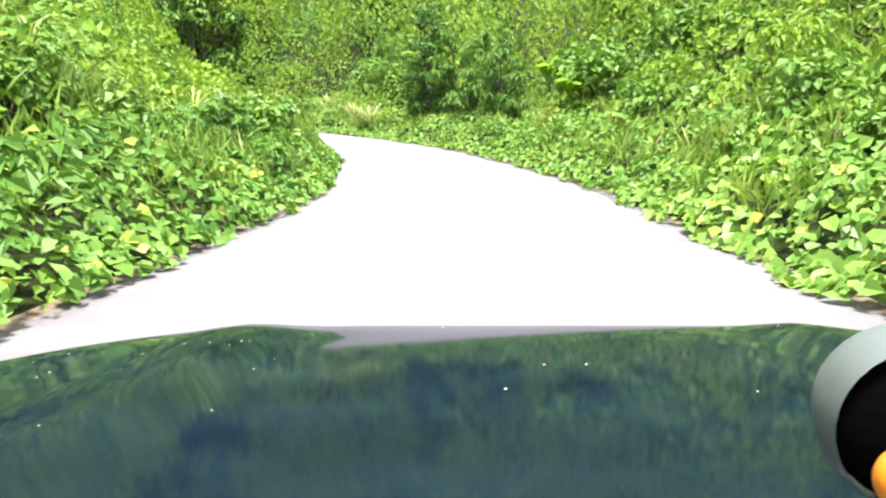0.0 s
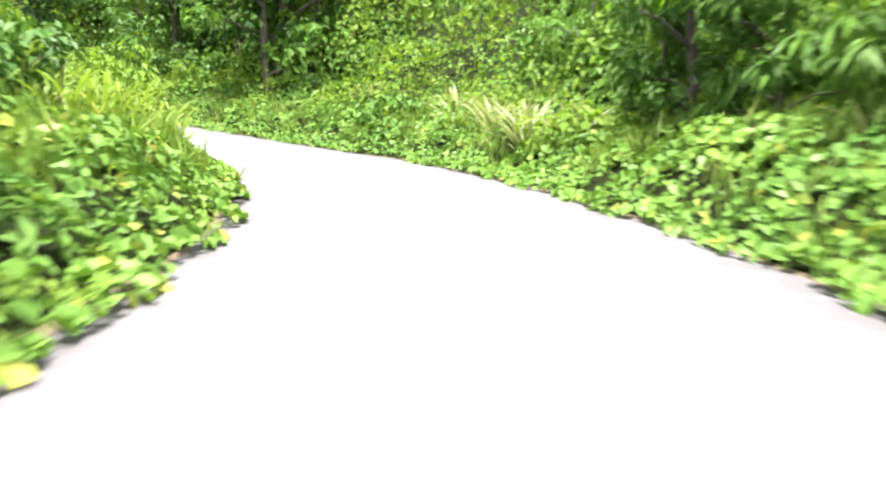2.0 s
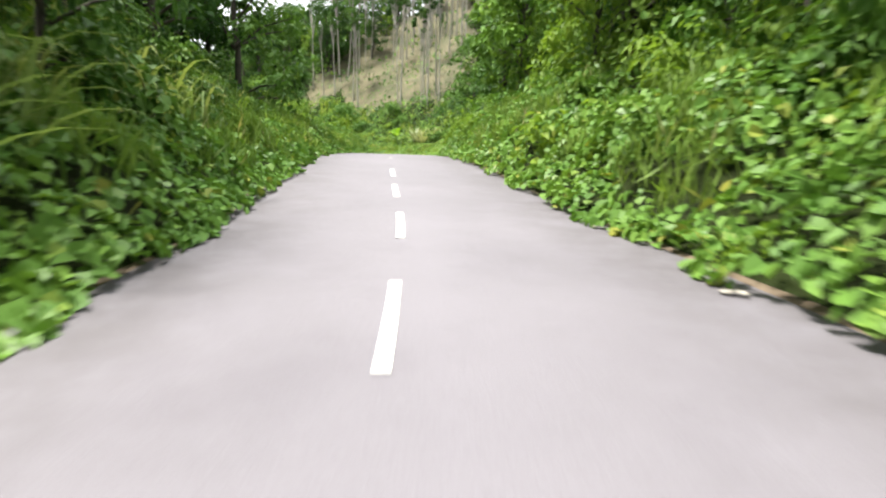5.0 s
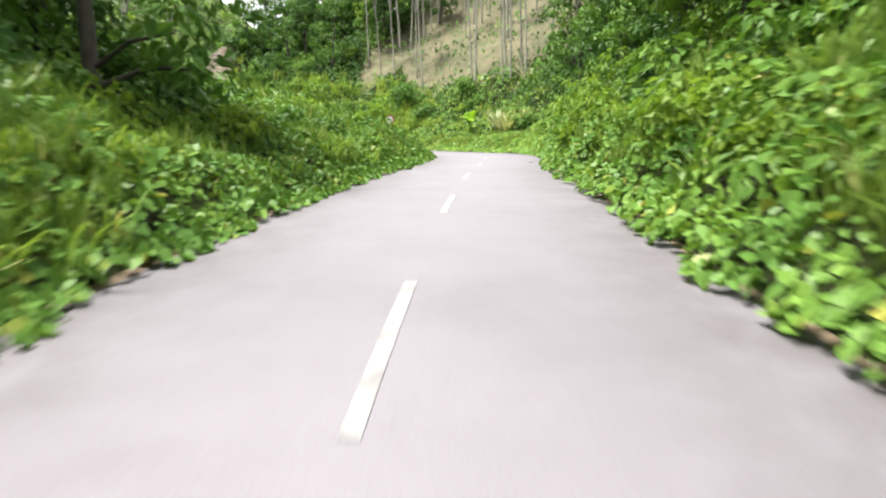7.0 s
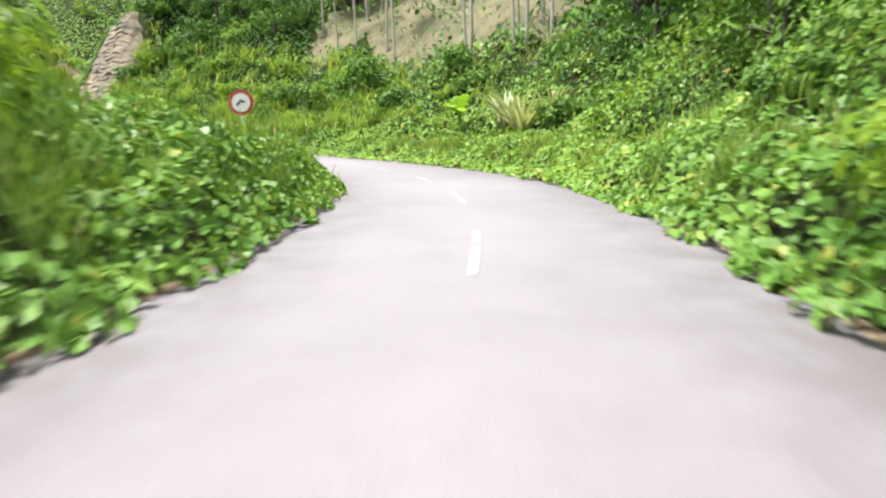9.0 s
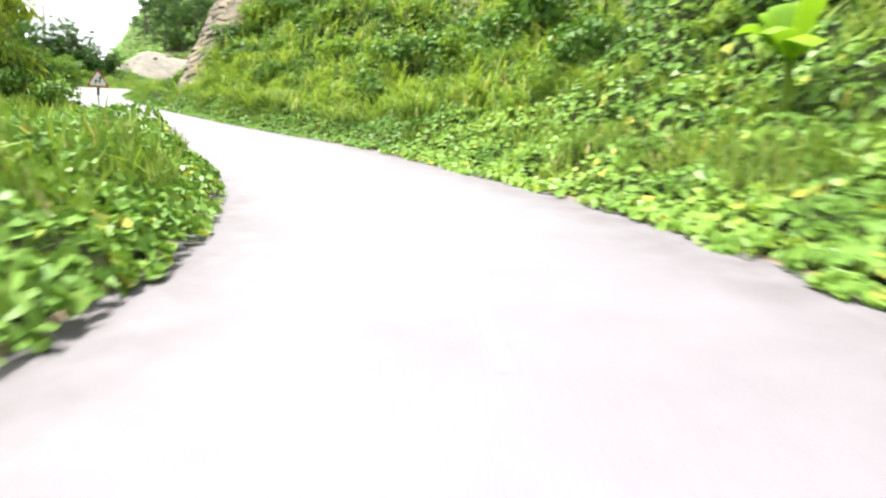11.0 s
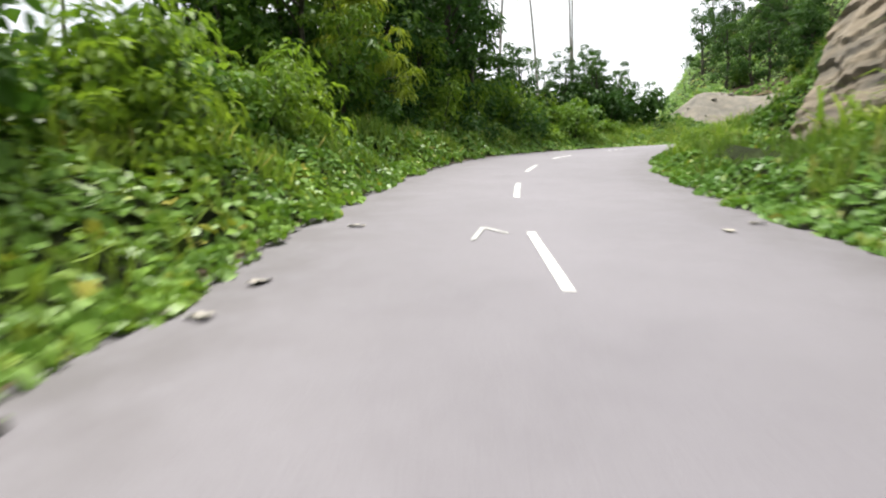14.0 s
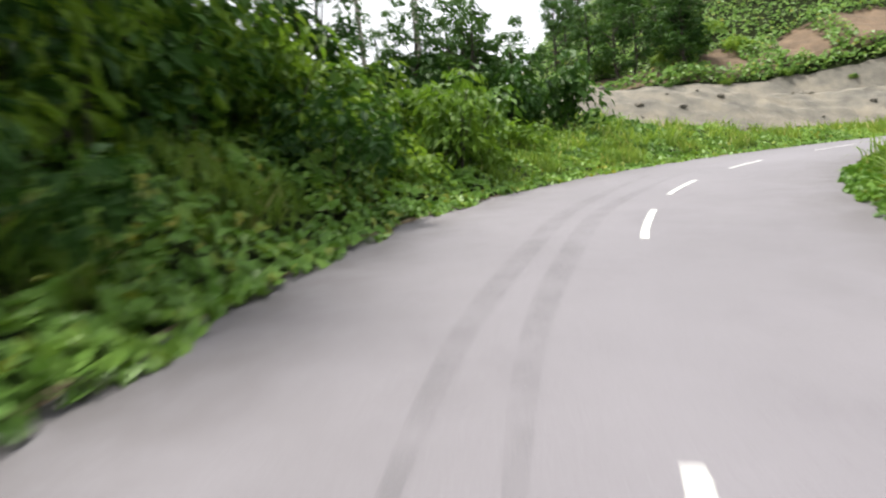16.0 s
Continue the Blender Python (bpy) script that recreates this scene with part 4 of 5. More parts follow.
def build_grass_banks():
    """The grass that nobody could count: tall blades over the banks."""
    rng = np.random.default_rng(29)
    for s0, s1, d0, d1, side, n, lo, hi in ((118, 150, 2.0, 8, 1, 90, 0.5, 0.9), (144, 190, 2.0, 10, 1, 330, 0.7, 1.35), (190, 216, 0.6, 5, 1, 150, 0.35, 0.65), (178, 216, 0.8, 4, -1, 150, 0.3, 0.6), (200, 224, 2.5, 17, -1, 220, 0.4, 0.8), (0, 60, 3, 9, -1, 60, 0.6, 1.0), (70, 106, 0.7, 4.5, -1, 150, 0.35, 0.7)):
        pieces = []
        base = [blade_array(rng, 24, 1.9, 1.2, 0.032, 0.5, 0.3) for _ in range(4)]
        s, d = rng.uniform(s0, s1, n), rng.uniform(d0, d1, n)
        edge = table(RIGHT, s) if side > 0 else table(LEFT, s)
        p = on_road(s, side * (edge + d))
        z = height(p[:, 0], p[:, 1])
        for k in range(n):
            if side > 0 and 178 < s[k] < 191.5 and d[k] > 1.6:
                continue
            v, f = base[k % 4]
            a, q = rng.uniform(0, 6.28), rng.uniform(lo, hi)
            c, sn = math.cos(a) * q, math.sin(a) * q
            pieces.append((np.column_stack([v[:, 0] * c - v[:, 1] * sn + p[k, 0], v[:, 0] * sn + v[:, 1] * c + p[k, 1], v[:, 2] * q + z[k]]), f))
        ob = new("tall_grass", mesh_of("tall_grass", *joined(pieces), GRASS_LEAF))
        tagged(ob, "tall arching green grass covering the bank", "grass", kind="stuff")


build_grass_banks()
# single plants
for kind, s, d, side, size in ((BANANA[0], 26.3, 4.0, 1, 1.05), (BANANA[0], 30.4, 5.4, 1, 1.15), (BANANA[0], 58.7, 5.6, 1, 1.0), (BANANA[1], 41, 5.2, 1, 1.5), (HANGING, 158, 4.6, -1, 0.8), (B5[2], 177.6, 4.2, -1, 1.2), (B5[4], 179.4, 5.2, -1, 1.0), (B5[2], 180.6, 3.6, -1, 1.1), (B5[4], 182.4, 4.4, -1, 1.05), (T5[3], 184.6, 3.4, -1, 0.62), (HANGING, 187, 3.4, -1, 0.7), (T5[3], 192, 3.4, -1, 0.6), (B5[4], 194.6, 3.2, -1, 1.3), (B5[4], 198.2, 3.2, -1, 1.2), (B5[4], 202.0, 2.6, -1, 0.9), (HANGING, 166, 4.2, -1, 0.8), (HANGING, 170, 3.6, -1, 0.7), (FIRE, 27.9, 3.6, 1, 0.6), (FIRE, 25.2, 3.2, 1, 0.5),
                               (BAMBOO, 30.0, 2.6, 1, 0.6), (BAMBOO, 33.0, 2.9, 1, 0.72), (BAMBOO, 35.5, 3.2, 1, 0.75), (BAMBOO, 39.0, 3.6, 1, 0.7), (CONE, 37.2, 2.9, 1, 0.85), (CONE, 98.0, 3.6, 1, 0.82), (T5[3], 94, 3.8, 1, 0.85), 
                               (BANANA[0], 135.3, 3.7, 1, 1.1), (GRASS[2], 62.5, 1.8, -1, 1.2), (GRASS[2], 64.5, 2.2, -1, 1.35), (GRASS[2], 70, 2.4, -1, 1.4), (GRASS[2], 72.5, 2.2, -1, 1.2), (SPIKY, 131.9, 4.0, 1, 1.2), (SPIKY, 130.6, 3.8, 1, 1.15), (SPIKY, 129.4, 4.6, 1, 1.0), (SPIKY, 41.4, 1.7, 1, 0.9), (SPIKY, 40.0, 2.0, 1, 0.85), (SPIKY, 43.2, 2.0, 1, 0.8), (SPIKY, 47, 3.4, 1, 0.95), (SPIKY, 52, 4.4, 1, 0.9),
                               (CONE, 101, 8.0, 1, 1.0), (T5[4], 44, 6.0, 1, 0.7), (T5[3], 80, 4.0, 1, 0.9), (T5[3], 84, 6.0, 1, 1.0),
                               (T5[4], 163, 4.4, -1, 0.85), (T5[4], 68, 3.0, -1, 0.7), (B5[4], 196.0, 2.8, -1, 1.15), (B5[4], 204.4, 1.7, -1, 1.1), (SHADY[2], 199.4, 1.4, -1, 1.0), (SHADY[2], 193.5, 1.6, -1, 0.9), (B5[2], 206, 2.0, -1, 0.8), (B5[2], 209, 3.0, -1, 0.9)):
    x, y, z = spot(s, d, side)
    put(kind, x, y, z - 0.1, rnd.uniform(0, 360), size)
for x, y, k, size in ((-177.4, 13.2, 0, 1.0), (-176.4, 14.0, 0, 0.95), (-160.5, 22.0, 1, 0.85), (-157.0, 21.0, 1, 0.95), (-154.0, 19.0, 1, 0.9), (-151.0, 22.5, 0, 0.7)):
    put(PALMS[k], x, y, float(height(x, y)), rnd.uniform(0, 360), size)

# ---------------------------------------------------------------- rock scar, gravel terrace and far hill
def build_scar():
    """A steep cut face of layered rock beside the road, ledged and broken."""
    cols, rows = 56, 92
    u, v = np.meshgrid(np.linspace(0, 1, cols), np.linspace(0, 1, rows))
    u, v = u.ravel(), v.ravel()
    s = 176.2 + (11.4 - 1.4 * v) * u + 0.9 * (lumps(v * 10, v * 0, 5, 90) - 0.5)
    d = 3.9 + 5.0 * v
    p = on_road(s, table(RIGHT, s) + d)
    z = height(p[:, 0], p[:, 1])
    rim = np.clip(np.minimum(np.minimum(u, 1 - u) * 1.4, np.minimum(v * 6, 1 - v) * 1.4) / 0.12, 0, 1)
    strata = z * 2.3 + 0.05 * s + 0.9 * lumps(s, z, 6, 93)
    step = strata - np.floor(strata)
    ledge = 0.22 * (1 - step) ** 0.6 + 0.3 * lumps(s * 0.3, np.floor(strata) * 3.1, 2.0, 91) + 0.12 * lumps(s, np.floor(strata) * 2.3, 1.6, 94) + 0.4 * lumps(s, z, 3.5, 92)
    lift = (0.35 + ledge) * rim - 0.7 * (1 - rim)
    out = np.column_stack([np.interp(s, STA, SIDE[:, 0]), np.interp(s, STA, SIDE[:, 1])])
    pts = np.column_stack([p[:, :2] - out * lift[:, None] * 0.5, z + lift * 0.1 - 0.35 * (v < 0.02)])
    me = mesh_of("rock_face", pts, grid_faces(rows, cols)[:, ::-1], ROCK, False)
    tagged(new("rock_face", me), "steep cut face of layered brown and grey rock", "rock face", kind="structure")


build_scar()


FAR_FROM = np.array([-134.9, 40.5, 14.5])


def build_terrace():
    """Gravel bank across the end of the valley, with a grassy top and a wooded hill behind."""
    a, b = np.array([-176.0, 8.0]), np.array([-203.0, 66.0])
    way = (b - a) / np.linalg.norm(b - a)
    out = np.array([-way[1], way[0]])
    u = np.linspace(0, 1, 90)
    line = a + np.outer(u * np.linalg.norm(b - a), way) + np.outer(4 * np.sin(u * 3.1), -out)
    prof = ((-9, -6.0), (-2.0, -1.6), (0, -0.6), (2.0, 1.4), (4.2, 3.3), (6.2, 4.7), (8, 5.0), (11, 6.0), (16, 8.0), (30, 15), (55, 24), (90, 30))
    rows = []
    for k, (d, h) in enumerate(prof):
        pts = line + np.outer(np.full(90, d), out)
        rough = 0.26 * (lumps(pts[:, 0], pts[:, 1], 3.2, 30 + k) - 0.5) + (0.9 if k > 7 else 0.25) * (lumps(pts[:, 0], pts[:, 1], 11, 50) - 0.5)
        slope = np.where(np.full(90, k) > 6, 0.45 + 1.1 * np.clip((u - 0.1) / 0.5, 0, 1), 1.0)
        rows.append(np.column_stack([pts, 16.1 + 2.4 * np.clip((0.47 - u) / 0.25, 0, 1) - 5 * np.clip((0.24 - u) / 0.1, 0, 1) + h * slope + rough]))
    fine = []
    rough_rng = np.random.default_rng(3)
    for k in range(len(rows) - 1):
        for w in np.arange(0, 1, 0.25):
            r = rows[k] * (1 - w) + rows[k + 1] * w
            r[:, 2] += 0.16 * (lumps(r[:, 0], r[:, 1] + r[:, 2] * 3, 1.5, 70) - 0.5) + rough_rng.normal(size=90) * 0.035
            fine.append(r)
    fine = FAR_FROM + (np.array(fine) - FAR_FROM) * 1.7
    me = mesh_of("gravel_terrace", fine.reshape(-1, 3), grid_faces(len(fine), 90)[:, ::-1], GRAVEL, False)
    me.materials.append(GROUND)
    me.materials.append(RED_EARTH)
    idx = np.repeat(np.arange(len(fine) - 1), 89)
    band = np.where(idx < 4, 1, np.where(idx < 26, 0, np.where(idx < 27, 1, np.where(idx < 32, 2, 1))))
    me.polygons.foreach_set("material_index", band.astype(np.int32))
    tagged(new("gravel_terrace", me), "terraced bank of grey gravel below a wooded hill", "bank", kind="structure")
    return fine


TERRACE = build_terrace()


def on_terrace(row, col):
    return TERRACE[min(int(row), len(TERRACE) - 1), min(int(col), 89)]


def make_stone(seed, size, mat=GRAVEL):
    bm = bmesh.new()
    bmesh.ops.create_icosphere(bm, subdivisions=2, radius=size)
    for v in bm.verts:
        k = 1 + 0.35 * noise.noise(v.co * (1.6 / size) + Vector((seed, 0, 0)))
        v.co = Vector((v.co.x * k, v.co.y * k * 0.8, v.co.z * k * 0.6))
    me = bpy.data.meshes.new("stone")
    bm.to_mesh(me)
    bm.free()
    me.materials.append(mat)
    return tagged(new("stone", me), "rough grey boulder on the gravel bank", "stone", "boulders on the gravel bank")


boulder = make_stone(1.0, 0.32)
for _ in range(110):
    p = on_terrace(rnd.uniform(6, 24), rnd.uniform(4, 86))
    put(boulder, p[0], p[1], p[2] + 0.08, rnd.uniform(0, 360), 0.6 + 1.6 * rnd.uniform() ** 2.5)
for _ in range(9):
    p = on_terrace(rnd.uniform(33, 43), 89 * rnd.uniform(0.28, 1))
    put(T5[rnd.choice(4, p=[.3, .1, .5, .1])], p[0], p[1], p[2] - 0.4, rnd.uniform(0, 360), rnd.uniform(0.8, 1.35))
for _ in range(16):
    p = on_terrace(rnd.uniform(29, 39), rnd.uniform(22, 36))
    put(T5[1], p[0], p[1], p[2] - 0.4, rnd.uniform(0, 360), rnd.uniform(0.7, 1.2))
for dx, dy, size in ((0, 0, 1.9), (-2.0, 1.8, 2.0), (1.6, -1.8, 1.7), (-3.2, 3.4, 1.7), (0.4, 2.2, 1.4), (-1.5, -2.0, 1.8)):
    x, y = -165.9 + dx, 22.6 + dy
    put(SHADY[2], x, y, float(height(x, y)) - 0.2, rnd.uniform(0, 360), size)
for x, y, size in ((-166.6, 22.8, 0.5), (-164.4, 21.6, 0.48), (-168.5, 24.0, 0.42), (-165.4, 23.8, 0.46), (-163.2, 20.4, 0.4), (-167.2, 21.4, 0.46)):
    put(T5[1], x, y, float(height(x, y)) - 0.3, rnd.uniform(0, 360), size)
for _ in range(40):
    p = on_terrace(rnd.uniform(31, 40), 89 * rnd.uniform(0.28, 1))
    put(B5[rnd.choice(5)], p[0], p[1], p[2] - 0.3, rnd.uniform(0, 360), rnd.uniform(1.3, 2.4))
for _ in range(30):
    row = rnd.choice([rnd.uniform(1, 4), rnd.uniform(24, 27)])
    p = on_terrace(row, rnd.uniform(2, 88))
    put(B5[rnd.choice(5, p=[.3, .1, .5, .05, .05])], p[0], p[1], p[2] - 0.2, rnd.uniform(0, 360), rnd.uniform(0.4, 0.8))


def hill_cover():
    """Creepers and low growth over the hill behind the terrace and along its ledges."""
    rng = np.random.default_rng(18)
    n = 52000
    row, col = np.where(rng.uniform(size=n) < 0.8, rng.uniform(26, 43.9, n), rng.uniform(0, 4, n)), rng.uniform(0, 88.9, n)
    bare = (row > 27.5) & (row < 31.5) & (lumps(col, row * 0, 14, 6) > 0.42)
    row, col = row[~bare], col[~bare]
    i, j = row.astype(int), col.astype(int)
    fi, fj = (row - i)[:, None], (col - j)[:, None]
    i2 = np.minimum(i + 1, len(TERRACE) - 1)
    at = (TERRACE[i, j] * (1 - fi) + TERRACE[i2, j] * fi) * (1 - fj) + (TERRACE[i, j + 1] * (1 - fi) + TERRACE[i2, j + 1] * fi) * fj
    at[:, 2] += rng.uniform(0.1, 1.0, len(at)) * (0.2 + 2.6 * domes(at[:, 0], at[:, 1], 5.0, 9)) * np.clip(row / 30, 0.35, 1)
    nrm = rng.normal(size=at.shape) * 0.25 + np.array([0.6, 0, 0.8])
    ln = rng.uniform(0.35, 0.8, len(at))
    ob = new("hill_growth", mesh_of("hill_growth", *leaf_array(at, nrm, ln, ln * 0.8, rng), VINE_LEAF))
    tagged(ob, "green creepers and scrub covering the terraced hill", "undergrowth", kind="stuff")


hill_cover()


def far_woods():
    """Distant wooded hills: clumps of leaves on a ring of ridges."""
    rng = np.random.default_rng(8)
    n = 26000
    a, r = rng.uniform(0, 6.28, n), rng.uniform(60, 260, n)
    x, y = -80 + np.cos(a) * r, 45 + np.sin(a) * r
    s, o, _ = nearest(np.stack([x, y], 1))
    away_from = np.abs(o) > 45
    gap = (x < -150) & (y < 120) & (y > -70) & (np.abs(o) < 190)
    keep = away_from & ~gap
    x, y = x[keep], y[keep]
    z = height(x, y) + rng.uniform(0.5, 9, len(x)) * (0.4 + lumps(x, y, 9, 14))
    nrm = rng.normal(size=(len(x), 3)) + np.array([0, 0, 0.8])
    ln = rng.uniform(0.9, 1.9, len(x))
    ob = new("far_woods", mesh_of("far_woods", *leaf_array(np.stack([x, y, z], 1), nrm, ln, ln * 0.8, rng), TREE_LEAF))
    tagged(ob, "distant dense green forest on the hills", "forest", kind="stuff")


far_woods()

# ---------------------------------------------------------------- road signs
WHITE = plain("white_sign_paint", (0.54, 0.54, 0.533), 0.45)
RED = plain("red_sign_paint", (0.3, 0.024, 0.024), 0.45)
BLACK = plain("black_paint", (0.008, 0.008, 0.009), 0.75)
GREY = plain("grey_plastic", (0.06, 0.075, 0.072), 0.5)
ORANGE = plain("orange_plastic", (0.51, 0.168, 0.006), 0.4)


def slab(outline, thick, y0=0.0):
    """A flat plate in the xz plane from an outline, thick towards -y."""
    bm = bmesh.new()
    f = bm.faces.new([bm.verts.new((x, y0, z)) for x, z in outline])
    bmesh.ops.recalc_face_normals(bm, faces=[f])
    ext = bmesh.ops.extrude_face_region(bm, geom=[f])
    for v in (g for g in ext["geom"] if isinstance(g, bmesh.types.BMVert)):
        v.co.y -= thick
    bmesh.ops.recalc_face_normals(bm, faces=bm.faces)
    return bm


def pole(r, z0, z1, sides=12, y=0.0, r2=None):
    bm = bmesh.new()
    bmesh.ops.create_cone(bm, cap_ends=True, segments=sides, radius1=r, radius2=r2 if r2 is not None else r, depth=z1 - z0, matrix=Matrix.Translation((0, y, (z0 + z1) / 2)))
    return bm


def strokes(points, width, thick, y0):
    bm = bmesh.new()
    for (ax, az), (bx, bz) in zip(points, points[1:]):
        d = Vector((bx - ax, bz - az)).normalized()
        n = Vector((-d.y, d.x)) * width / 2
        e = d * width * 0.3
        q = [(ax + n.x - e.x, az + n.y - e.y), (ax - n.x - e.x, az - n.y - e.y), (bx - n.x + e.x, bz - n.y + e.y), (bx + n.x + e.x, bz + n.y + e.y)]
        f = bm.faces.new([bm.verts.new((x, y0, z)) for x, z in q])
        ext = bmesh.ops.extrude_face_region(bm, geom=[f])
        for v in (g for g in ext["geom"] if isinstance(g, bmesh.types.BMVert)):
            v.co.y -= thick
    bmesh.ops.recalc_face_normals(bm, faces=bm.faces)
    return bm


def triangle(side, cz, round_by=0.05):
    pts = []
    for k in range(3):
        a = math.pi / 2 + k * 2 * math.pi / 3
        cx, c = math.cos(a) * (side / math.sqrt(3) - 2 * round_by), cz + math.sin(a) * (side / math.sqrt(3) - 2 * round_by)
        for j in (-60, -20, 20, 60):
            pts.append((cx + round_by * math.cos(a + radians(j)), c + round_by * math.sin(a + radians(j))))
    return pts


def make_bend_sign(x, y, z, turn):
    sign = thing("road_sign", "triangular red-bordered bend warning sign on a black and white post", "road sign")
    z0 = -0.3
    for k in range(5):
        z1 = z0 + (0.75 if k == 0 else 0.32)
        part("post", pole(0.038, z0, z1), (BLACK if k % 2 == 0 else WHITE), sign, "black post band" if k % 2 == 0 else "white post band")
        z0 = z1
    cz = z0 + 0.14
    part("border", slab(triangle(0.66, cz), 0.012, -0.042), RED, sign, "red triangular border")
    part("panel", slab(triangle(0.52, cz, 0.04), 0.006, -0.055), WHITE, sign, "white triangular panel")
    part("bend_symbol", strokes(((-0.07, cz - 0.11), (-0.07, cz + 0.03), (0.06, cz - 0.05), (0.06, cz + 0.09)), 0.032, 0.004, -0.062), BLACK, sign, "black double-bend arrow")
    part("arrow_head", slab(((0.0, cz + 0.07), (0.12, cz + 0.07), (0.06, cz + 0.15)), 0.004, -0.062), BLACK, sign, "black arrow head")
    sign.matrix_basis = pose(x, y, z, 2, 2, turn)
    return sign


def make_round_sign(x, y, z, turn):
    sign = thing("road_sign", "round white sign with a red rim on a thin post", "road sign")
    ring = [(0.3 * math.cos(k * math.pi / 12), 1.85 + 0.3 * math.sin(k * math.pi / 12)) for k in range(24)]
    disc = [(0.22 * math.cos(k * math.pi / 12), 1.85 + 0.22 * math.sin(k * math.pi / 12)) for k in range(24)]
    part("post", pole(0.03, -0.3, 2.0), WHITE, sign)
    part("rim", slab(ring, 0.012, -0.034), RED, sign, "red rim")
    part("panel", slab(disc, 0.006, -0.048), WHITE, sign, "white panel")
    part("symbol", strokes(((-0.09, 1.8), (0.0, 1.9), (0.09, 1.86)), 0.05, 0.004, -0.055), BLACK, sign, "dark symbol")
    sign.matrix_basis = pose(x, y, z, 0, 0, turn)
    return sign


x, y, z = spot(150.7, 2.1, -1)
make_bend_sign(x, y, z, 114)
x, y, z = spot(119.0, 2.2, -1)
make_round_sign(x, y, z + 0.1, 74)


# ---------------------------------------------------------------- litter on the verge
def make_log(s, o, turn, length, radius, label):
    bm = bmesh.new()
    bmesh.ops.create_cone(bm, cap_ends=True, segments=9, radius1=radius, radius2=radius * 0.7, depth=length, matrix=Matrix.Rotation(radians(90), 4, "Y"))
    bmesh.ops.subdivide_edges(bm, edges=bm.edges[:], cuts=1)
    for v in bm.verts:
        v.co += Vector((0, noise.noise(v.co * 3) * radius, noise.noise(v.co * 5) * radius * 0.4))
    me = bpy.data.meshes.new("branch")
    bm.to_mesh(me)
    bm.free()
    me.materials.append(BARK)
    p = on_road(s, o)
    ob = tagged(new("branch", me), label, "branch")
    ob.matrix_basis = pose(p[0], p[1], p[2] + radius * 0.8, 0, 0, turn)


make_log(166.6, -2.2, 30, 0.42, 0.05, "short dark broken branch on the road's edge")
make_log(167.0, -2.5, 60, 0.6, 0.03, "brown dry branch on the verge")
SCRAP = surface("pale_litter", [(0.3, (0.3, 0.27, 0.216)), (0.7, (0.408, 0.384, 0.336))], 12.0, 0.8, 60.0, 0.3)
scrap_rng = np.random.default_rng(77)
scrap_bm = bmesh.new()
bmesh.ops.create_grid(scrap_bm, x_segments=4, y_segments=3, size=0.11)
for v in scrap_bm.verts:
    v.co = Vector((v.co.x * 0.95, v.co.y * 0.5, 0.012 + 0.02 * noise.noise(v.co * 14)))
geo = bmesh.ops.extrude_face_region(scrap_bm, geom=scrap_bm.faces[:])
for v in (g for g in geo["geom"] if isinstance(g, bmesh.types.BMVert)):
    v.co.z += 0.008
scrap_me = bpy.data.meshes.new("dry_leaf")
scrap_bm.to_mesh(scrap_me)
scrap_bm.free()
scrap_me.materials.append(SCRAP)
for s, o in ((168.5, -2.0), (169.5, -1.9), (168.6, -2.35), (172.5, -1.6), (184.0, -2.3), (188.5, -2.5), (189.8, -2.7), (172.3, 3.0), (173.0, 3.6), (96.0, -3.0), (104.2, 1.6), (62.8, 2.2), (66.2, 2.1), (50.5, 3.6), (48.6, 3.7)):
    p = on_road(s, o)
    ob = tagged(new("dry_leaf", scrap_me), "pale dry leaf scrap lying at the road's edge", "litter", "dry scraps by the road")
    ob.matrix_basis = pose(p[0], p[1], p[2] + 0.02, 0, 0, scrap_rng.uniform(0, 360))

# ---------------------------------------------------------------- the car's front, where it stands at the start
CAR_PAINT, cn, cl, cb = material("dark_car_paint")
cl.new(ramp(cn, cl, noise_fac(cn, cl, 9.0, 6.0), [(0.35, (0.002, 0.005, 0.009)), (0.75, (0.004, 0.009, 0.016))]), cb.inputs["Base Color"])
cb.inputs["Roughness"].default_value, cb.inputs["Coat Weight"].default_value, cb.inputs["Coat Roughness"].default_value = 0.35, 0.55, 0.05
cb.inputs["Specular IOR Level"].default_value = 0.0
TYRE = plain("tyre_rubber", (0.025, 0.025, 0.025), 0.8)
FACE = plain("black_glass_face", (0.0015, 0.0015, 0.0018), 0.9)
FACE.node_tree.nodes["Principled BSDF"].inputs["Specular IOR Level"].default_value = 0.0
DASH = plain("dashboard_plastic", (0.02, 0.02, 0.022), 0.7)


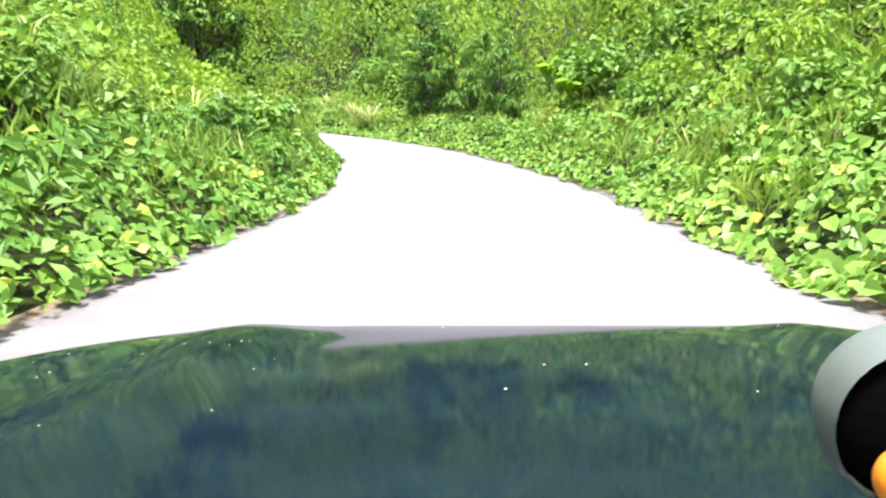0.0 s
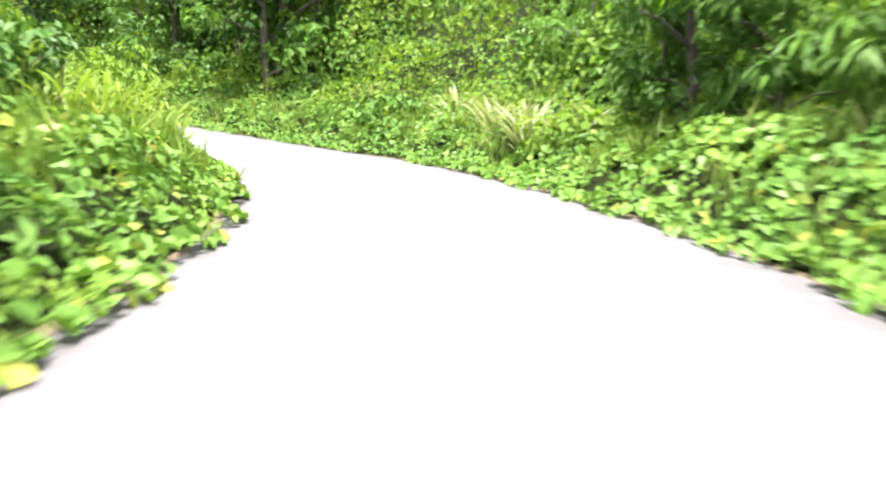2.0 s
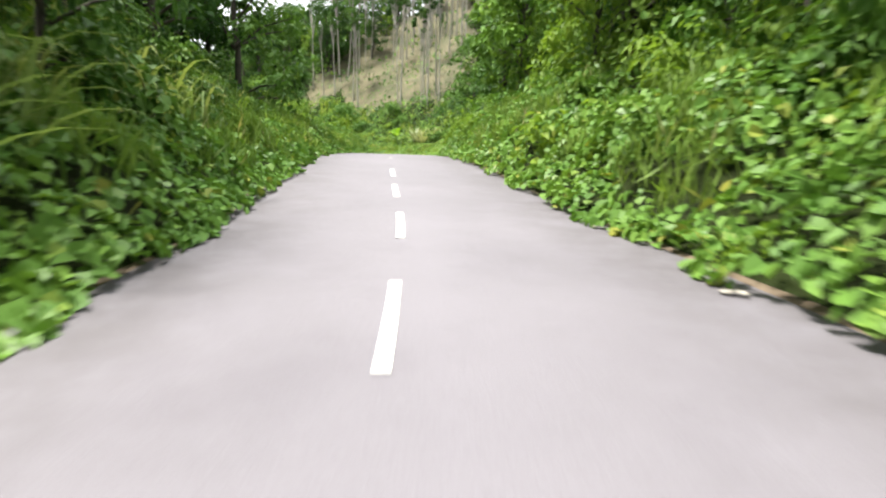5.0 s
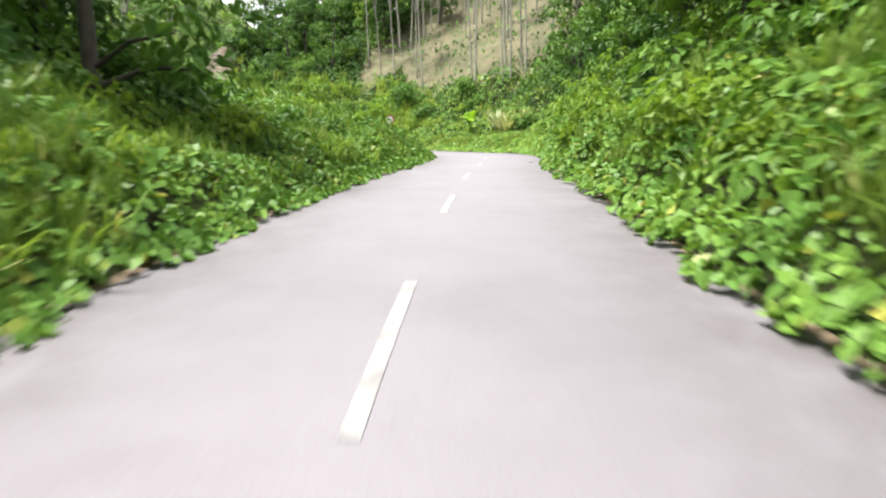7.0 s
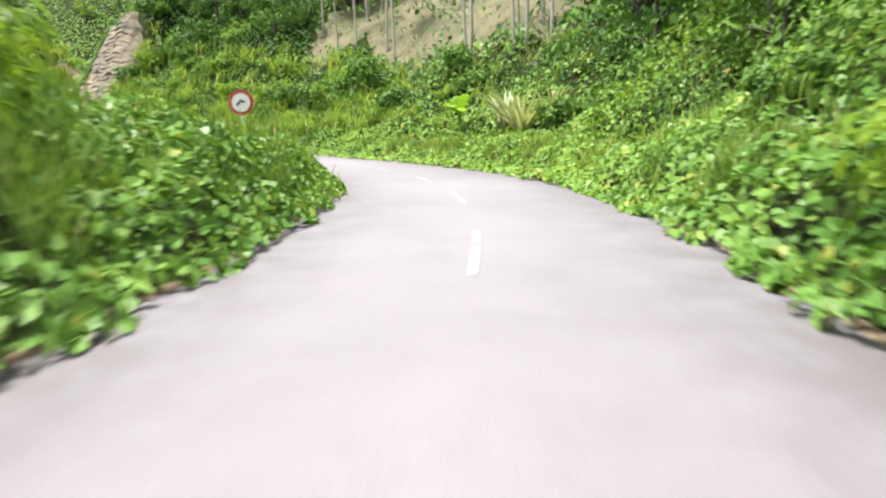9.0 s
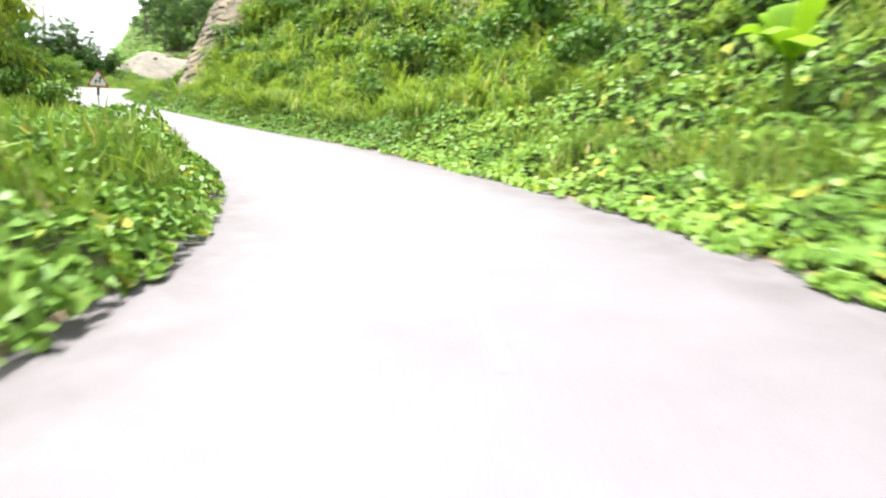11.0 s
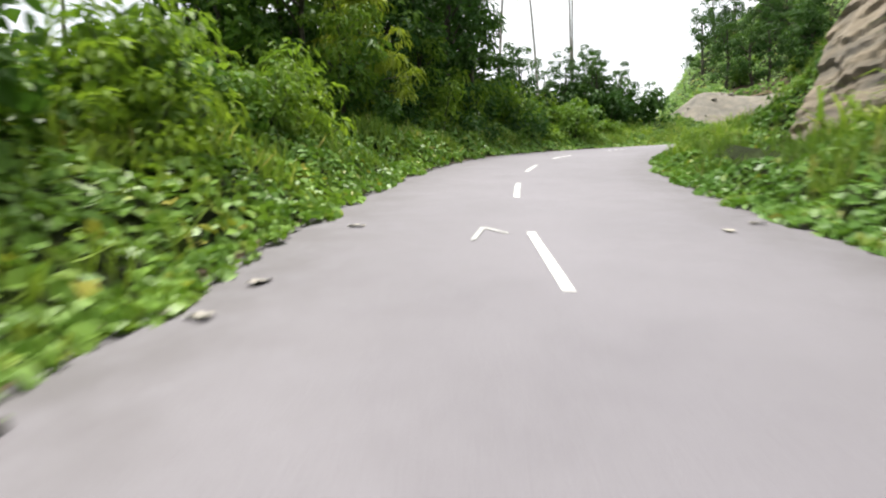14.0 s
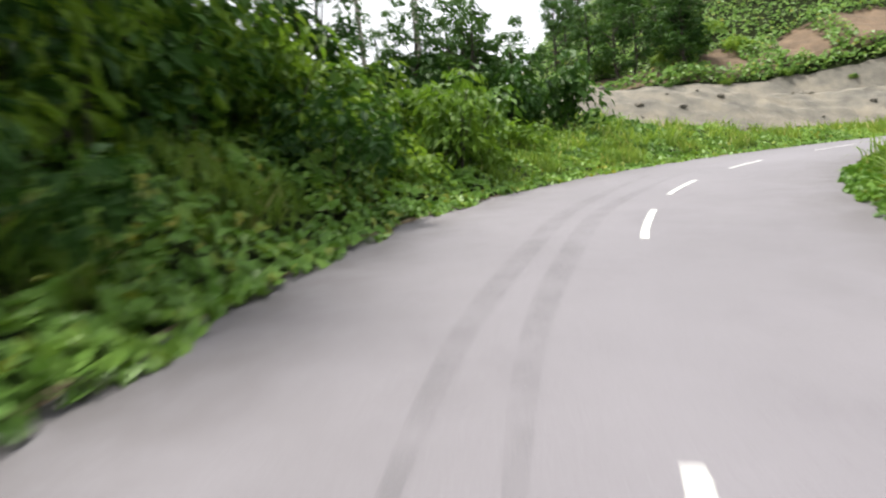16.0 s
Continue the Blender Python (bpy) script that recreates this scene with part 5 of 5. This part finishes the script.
def build_car():
    car = thing("car", "front of a dark blue-black car with a glossy dusty bonnet", "car")
    nu, nv = 41, 30
    u, v = np.meshgrid(np.linspace(-1, 1, nu), np.linspace(0, 1, nv))
    x = 0.14 + u * 0.8
    far = 1.15 - 0.2 * np.clip((-u - 0.3) / 0.7, 0, 1) ** 3 - 0.05 * np.clip((u - 0.4) / 0.6, 0, 1) ** 2
    y = 0.31 + v * (far - 0.31)
    zz = 1.05 + (1.15 - y) * 0.155 - 0.012 * v ** 8 - 0.03 * np.abs(u) ** 5 + 0.008 * np.exp(-((np.abs(u) - 0.6) / 0.08) ** 2)
    top = np.stack([x, y, zz], -1)
    under = top - np.array([0, 0, 0.03])
    n = nu * nv
    g = grid_faces(nv, nu)
    loop = np.concatenate([np.arange(nu), np.arange(1, nv) * nu + nu - 1, (nv - 1) * nu + np.arange(nu - 2, -1, -1), np.arange(nv - 2, 0, -1) * nu])
    rim = np.stack([loop, loop + n, np.roll(loop, -1) + n, np.roll(loop, -1)], 1)
    part("bonnet", mesh_of("bonnet", np.concatenate([top.reshape(-1, 3), under.reshape(-1, 3)]), np.concatenate([g, g[:, ::-1] + n, rim]), CAR_PAINT, True), None, car, "glossy dark bonnet with specks of dust")
    rng = np.random.default_rng(12)
    for sgn in (-1, 1):
        bm = bmesh.new()
        bmesh.ops.create_cube(bm, size=1.0, matrix=Matrix.Translation((0.14 + sgn * 0.82, 0.72, 0.7)) @ Matrix.Diagonal((0.08, 0.5, 0.5, 1)))
        bmesh.ops.bevel(bm, geom=bm.edges[:], offset=0.04, segments=3, affect="EDGES")
        part("wing", bm, CAR_PAINT, car)
        wheel = part("wheel", mesh_of("wheel", *tube([[0.14 + sgn * 0.7, 0.75, 0.33], [0.14 + sgn * 0.74, 0.75, 0.33], [0.14 + sgn * 0.86, 0.75, 0.33], [0.14 + sgn * 0.9, 0.75, 0.33]], [0.29, 0.33, 0.33, 0.29], 28), TYRE, True), None, car)
        part("rim", mesh_of("rim", *tube([[0.14 + sgn * 0.71, 0.75, 0.33], [0.14 + sgn * 0.89, 0.75, 0.33]], [0.2, 0.2], 20), GREY, True), None, wheel)
    bm = bmesh.new()
    bmesh.ops.create_cube(bm, size=1.0, matrix=Matrix.Translation((0.14, 0.92, 0.7)) @ Matrix.Diagonal((1.5, 0.12, 0.5, 1)))
    bmesh.ops.bevel(bm, geom=bm.edges[:], offset=0.05, segments=3, affect="EDGES")
    part("bumper", bm, CAR_PAINT, car)
    bm = bmesh.new()
    bmesh.ops.create_cube(bm, size=1.0, matrix=Matrix.Translation((0.14, 0.17, 1.04)) @ Matrix.Diagonal((1.5, 0.24, 0.3, 1)))
    bmesh.ops.bevel(bm, geom=bm.edges[:], offset=0.05, segments=3, affect="EDGES")
    part("dashboard", bm, DASH, car)
    dust = []
    for _ in range(46):
        i, j = rng.integers(2, nv - 4), rng.integers(3, nu - 3)
        dust.append(top[i, j] + np.array([rng.uniform(-0.02, 0.02), rng.uniform(-0.02, 0.02), 0.004]))
    dust = np.array(dust)
    ln = rng.uniform(0.002, 0.005, len(dust))
    part("dust_specks", mesh_of("dust_specks", *leaf_array(dust, np.tile([0, 0.1, 1.0], (len(dust), 1)), ln, ln, rng, None, 0.0), SCRAP), None, car, "pale specks of dust")["kind"] = "stuff"
    car.matrix_basis = pose(0, 0, 0.0, 0, 0, 0)
    knob = thing("dashboard_ornament", "round black ornament with a grey rim and an orange knob", "ornament")
    part("rim", mesh_of("rim", *tube([[0, -0.005, 0], [0, 0.02, 0], [0, 0.05, 0]], [0.06, 0.066, 0.06], 32), GREY, True), None, knob, "grey rim")
    bm = bmesh.new()
    bmesh.ops.create_uvsphere(bm, u_segments=28, v_segments=16, radius=0.06, matrix=Matrix.Translation((0.0, 0.016, 0.0)) @ Matrix.Diagonal((1, 0.42, 1, 1)))
    part("face", bm, FACE, knob, "black recessed face")
    bm = bmesh.new()
    bmesh.ops.create_uvsphere(bm, u_segments=40, v_segments=24, radius=0.0215, matrix=Matrix.Translation((-0.03, -0.05, -0.012)))
    part("knob", bm, ORANGE, knob, "orange knob")
    part("foot", pole(0.03, -0.12, -0.045, 12, 0.02, 0.02), BLACK, knob)
    knob.matrix_basis = pose(0.2035, 0.256, 1.258, 0, 0, -14) @ Matrix.Diagonal((0.64, 0.64, 0.64, 1))


build_car()


for k in (*BUSHES, *TREES, *SLIM, CONE, BAMBOO, HANGING, FIRE, *GRASS, SPIKY, *BANANA, *PALMS, boulder):
    away(k)
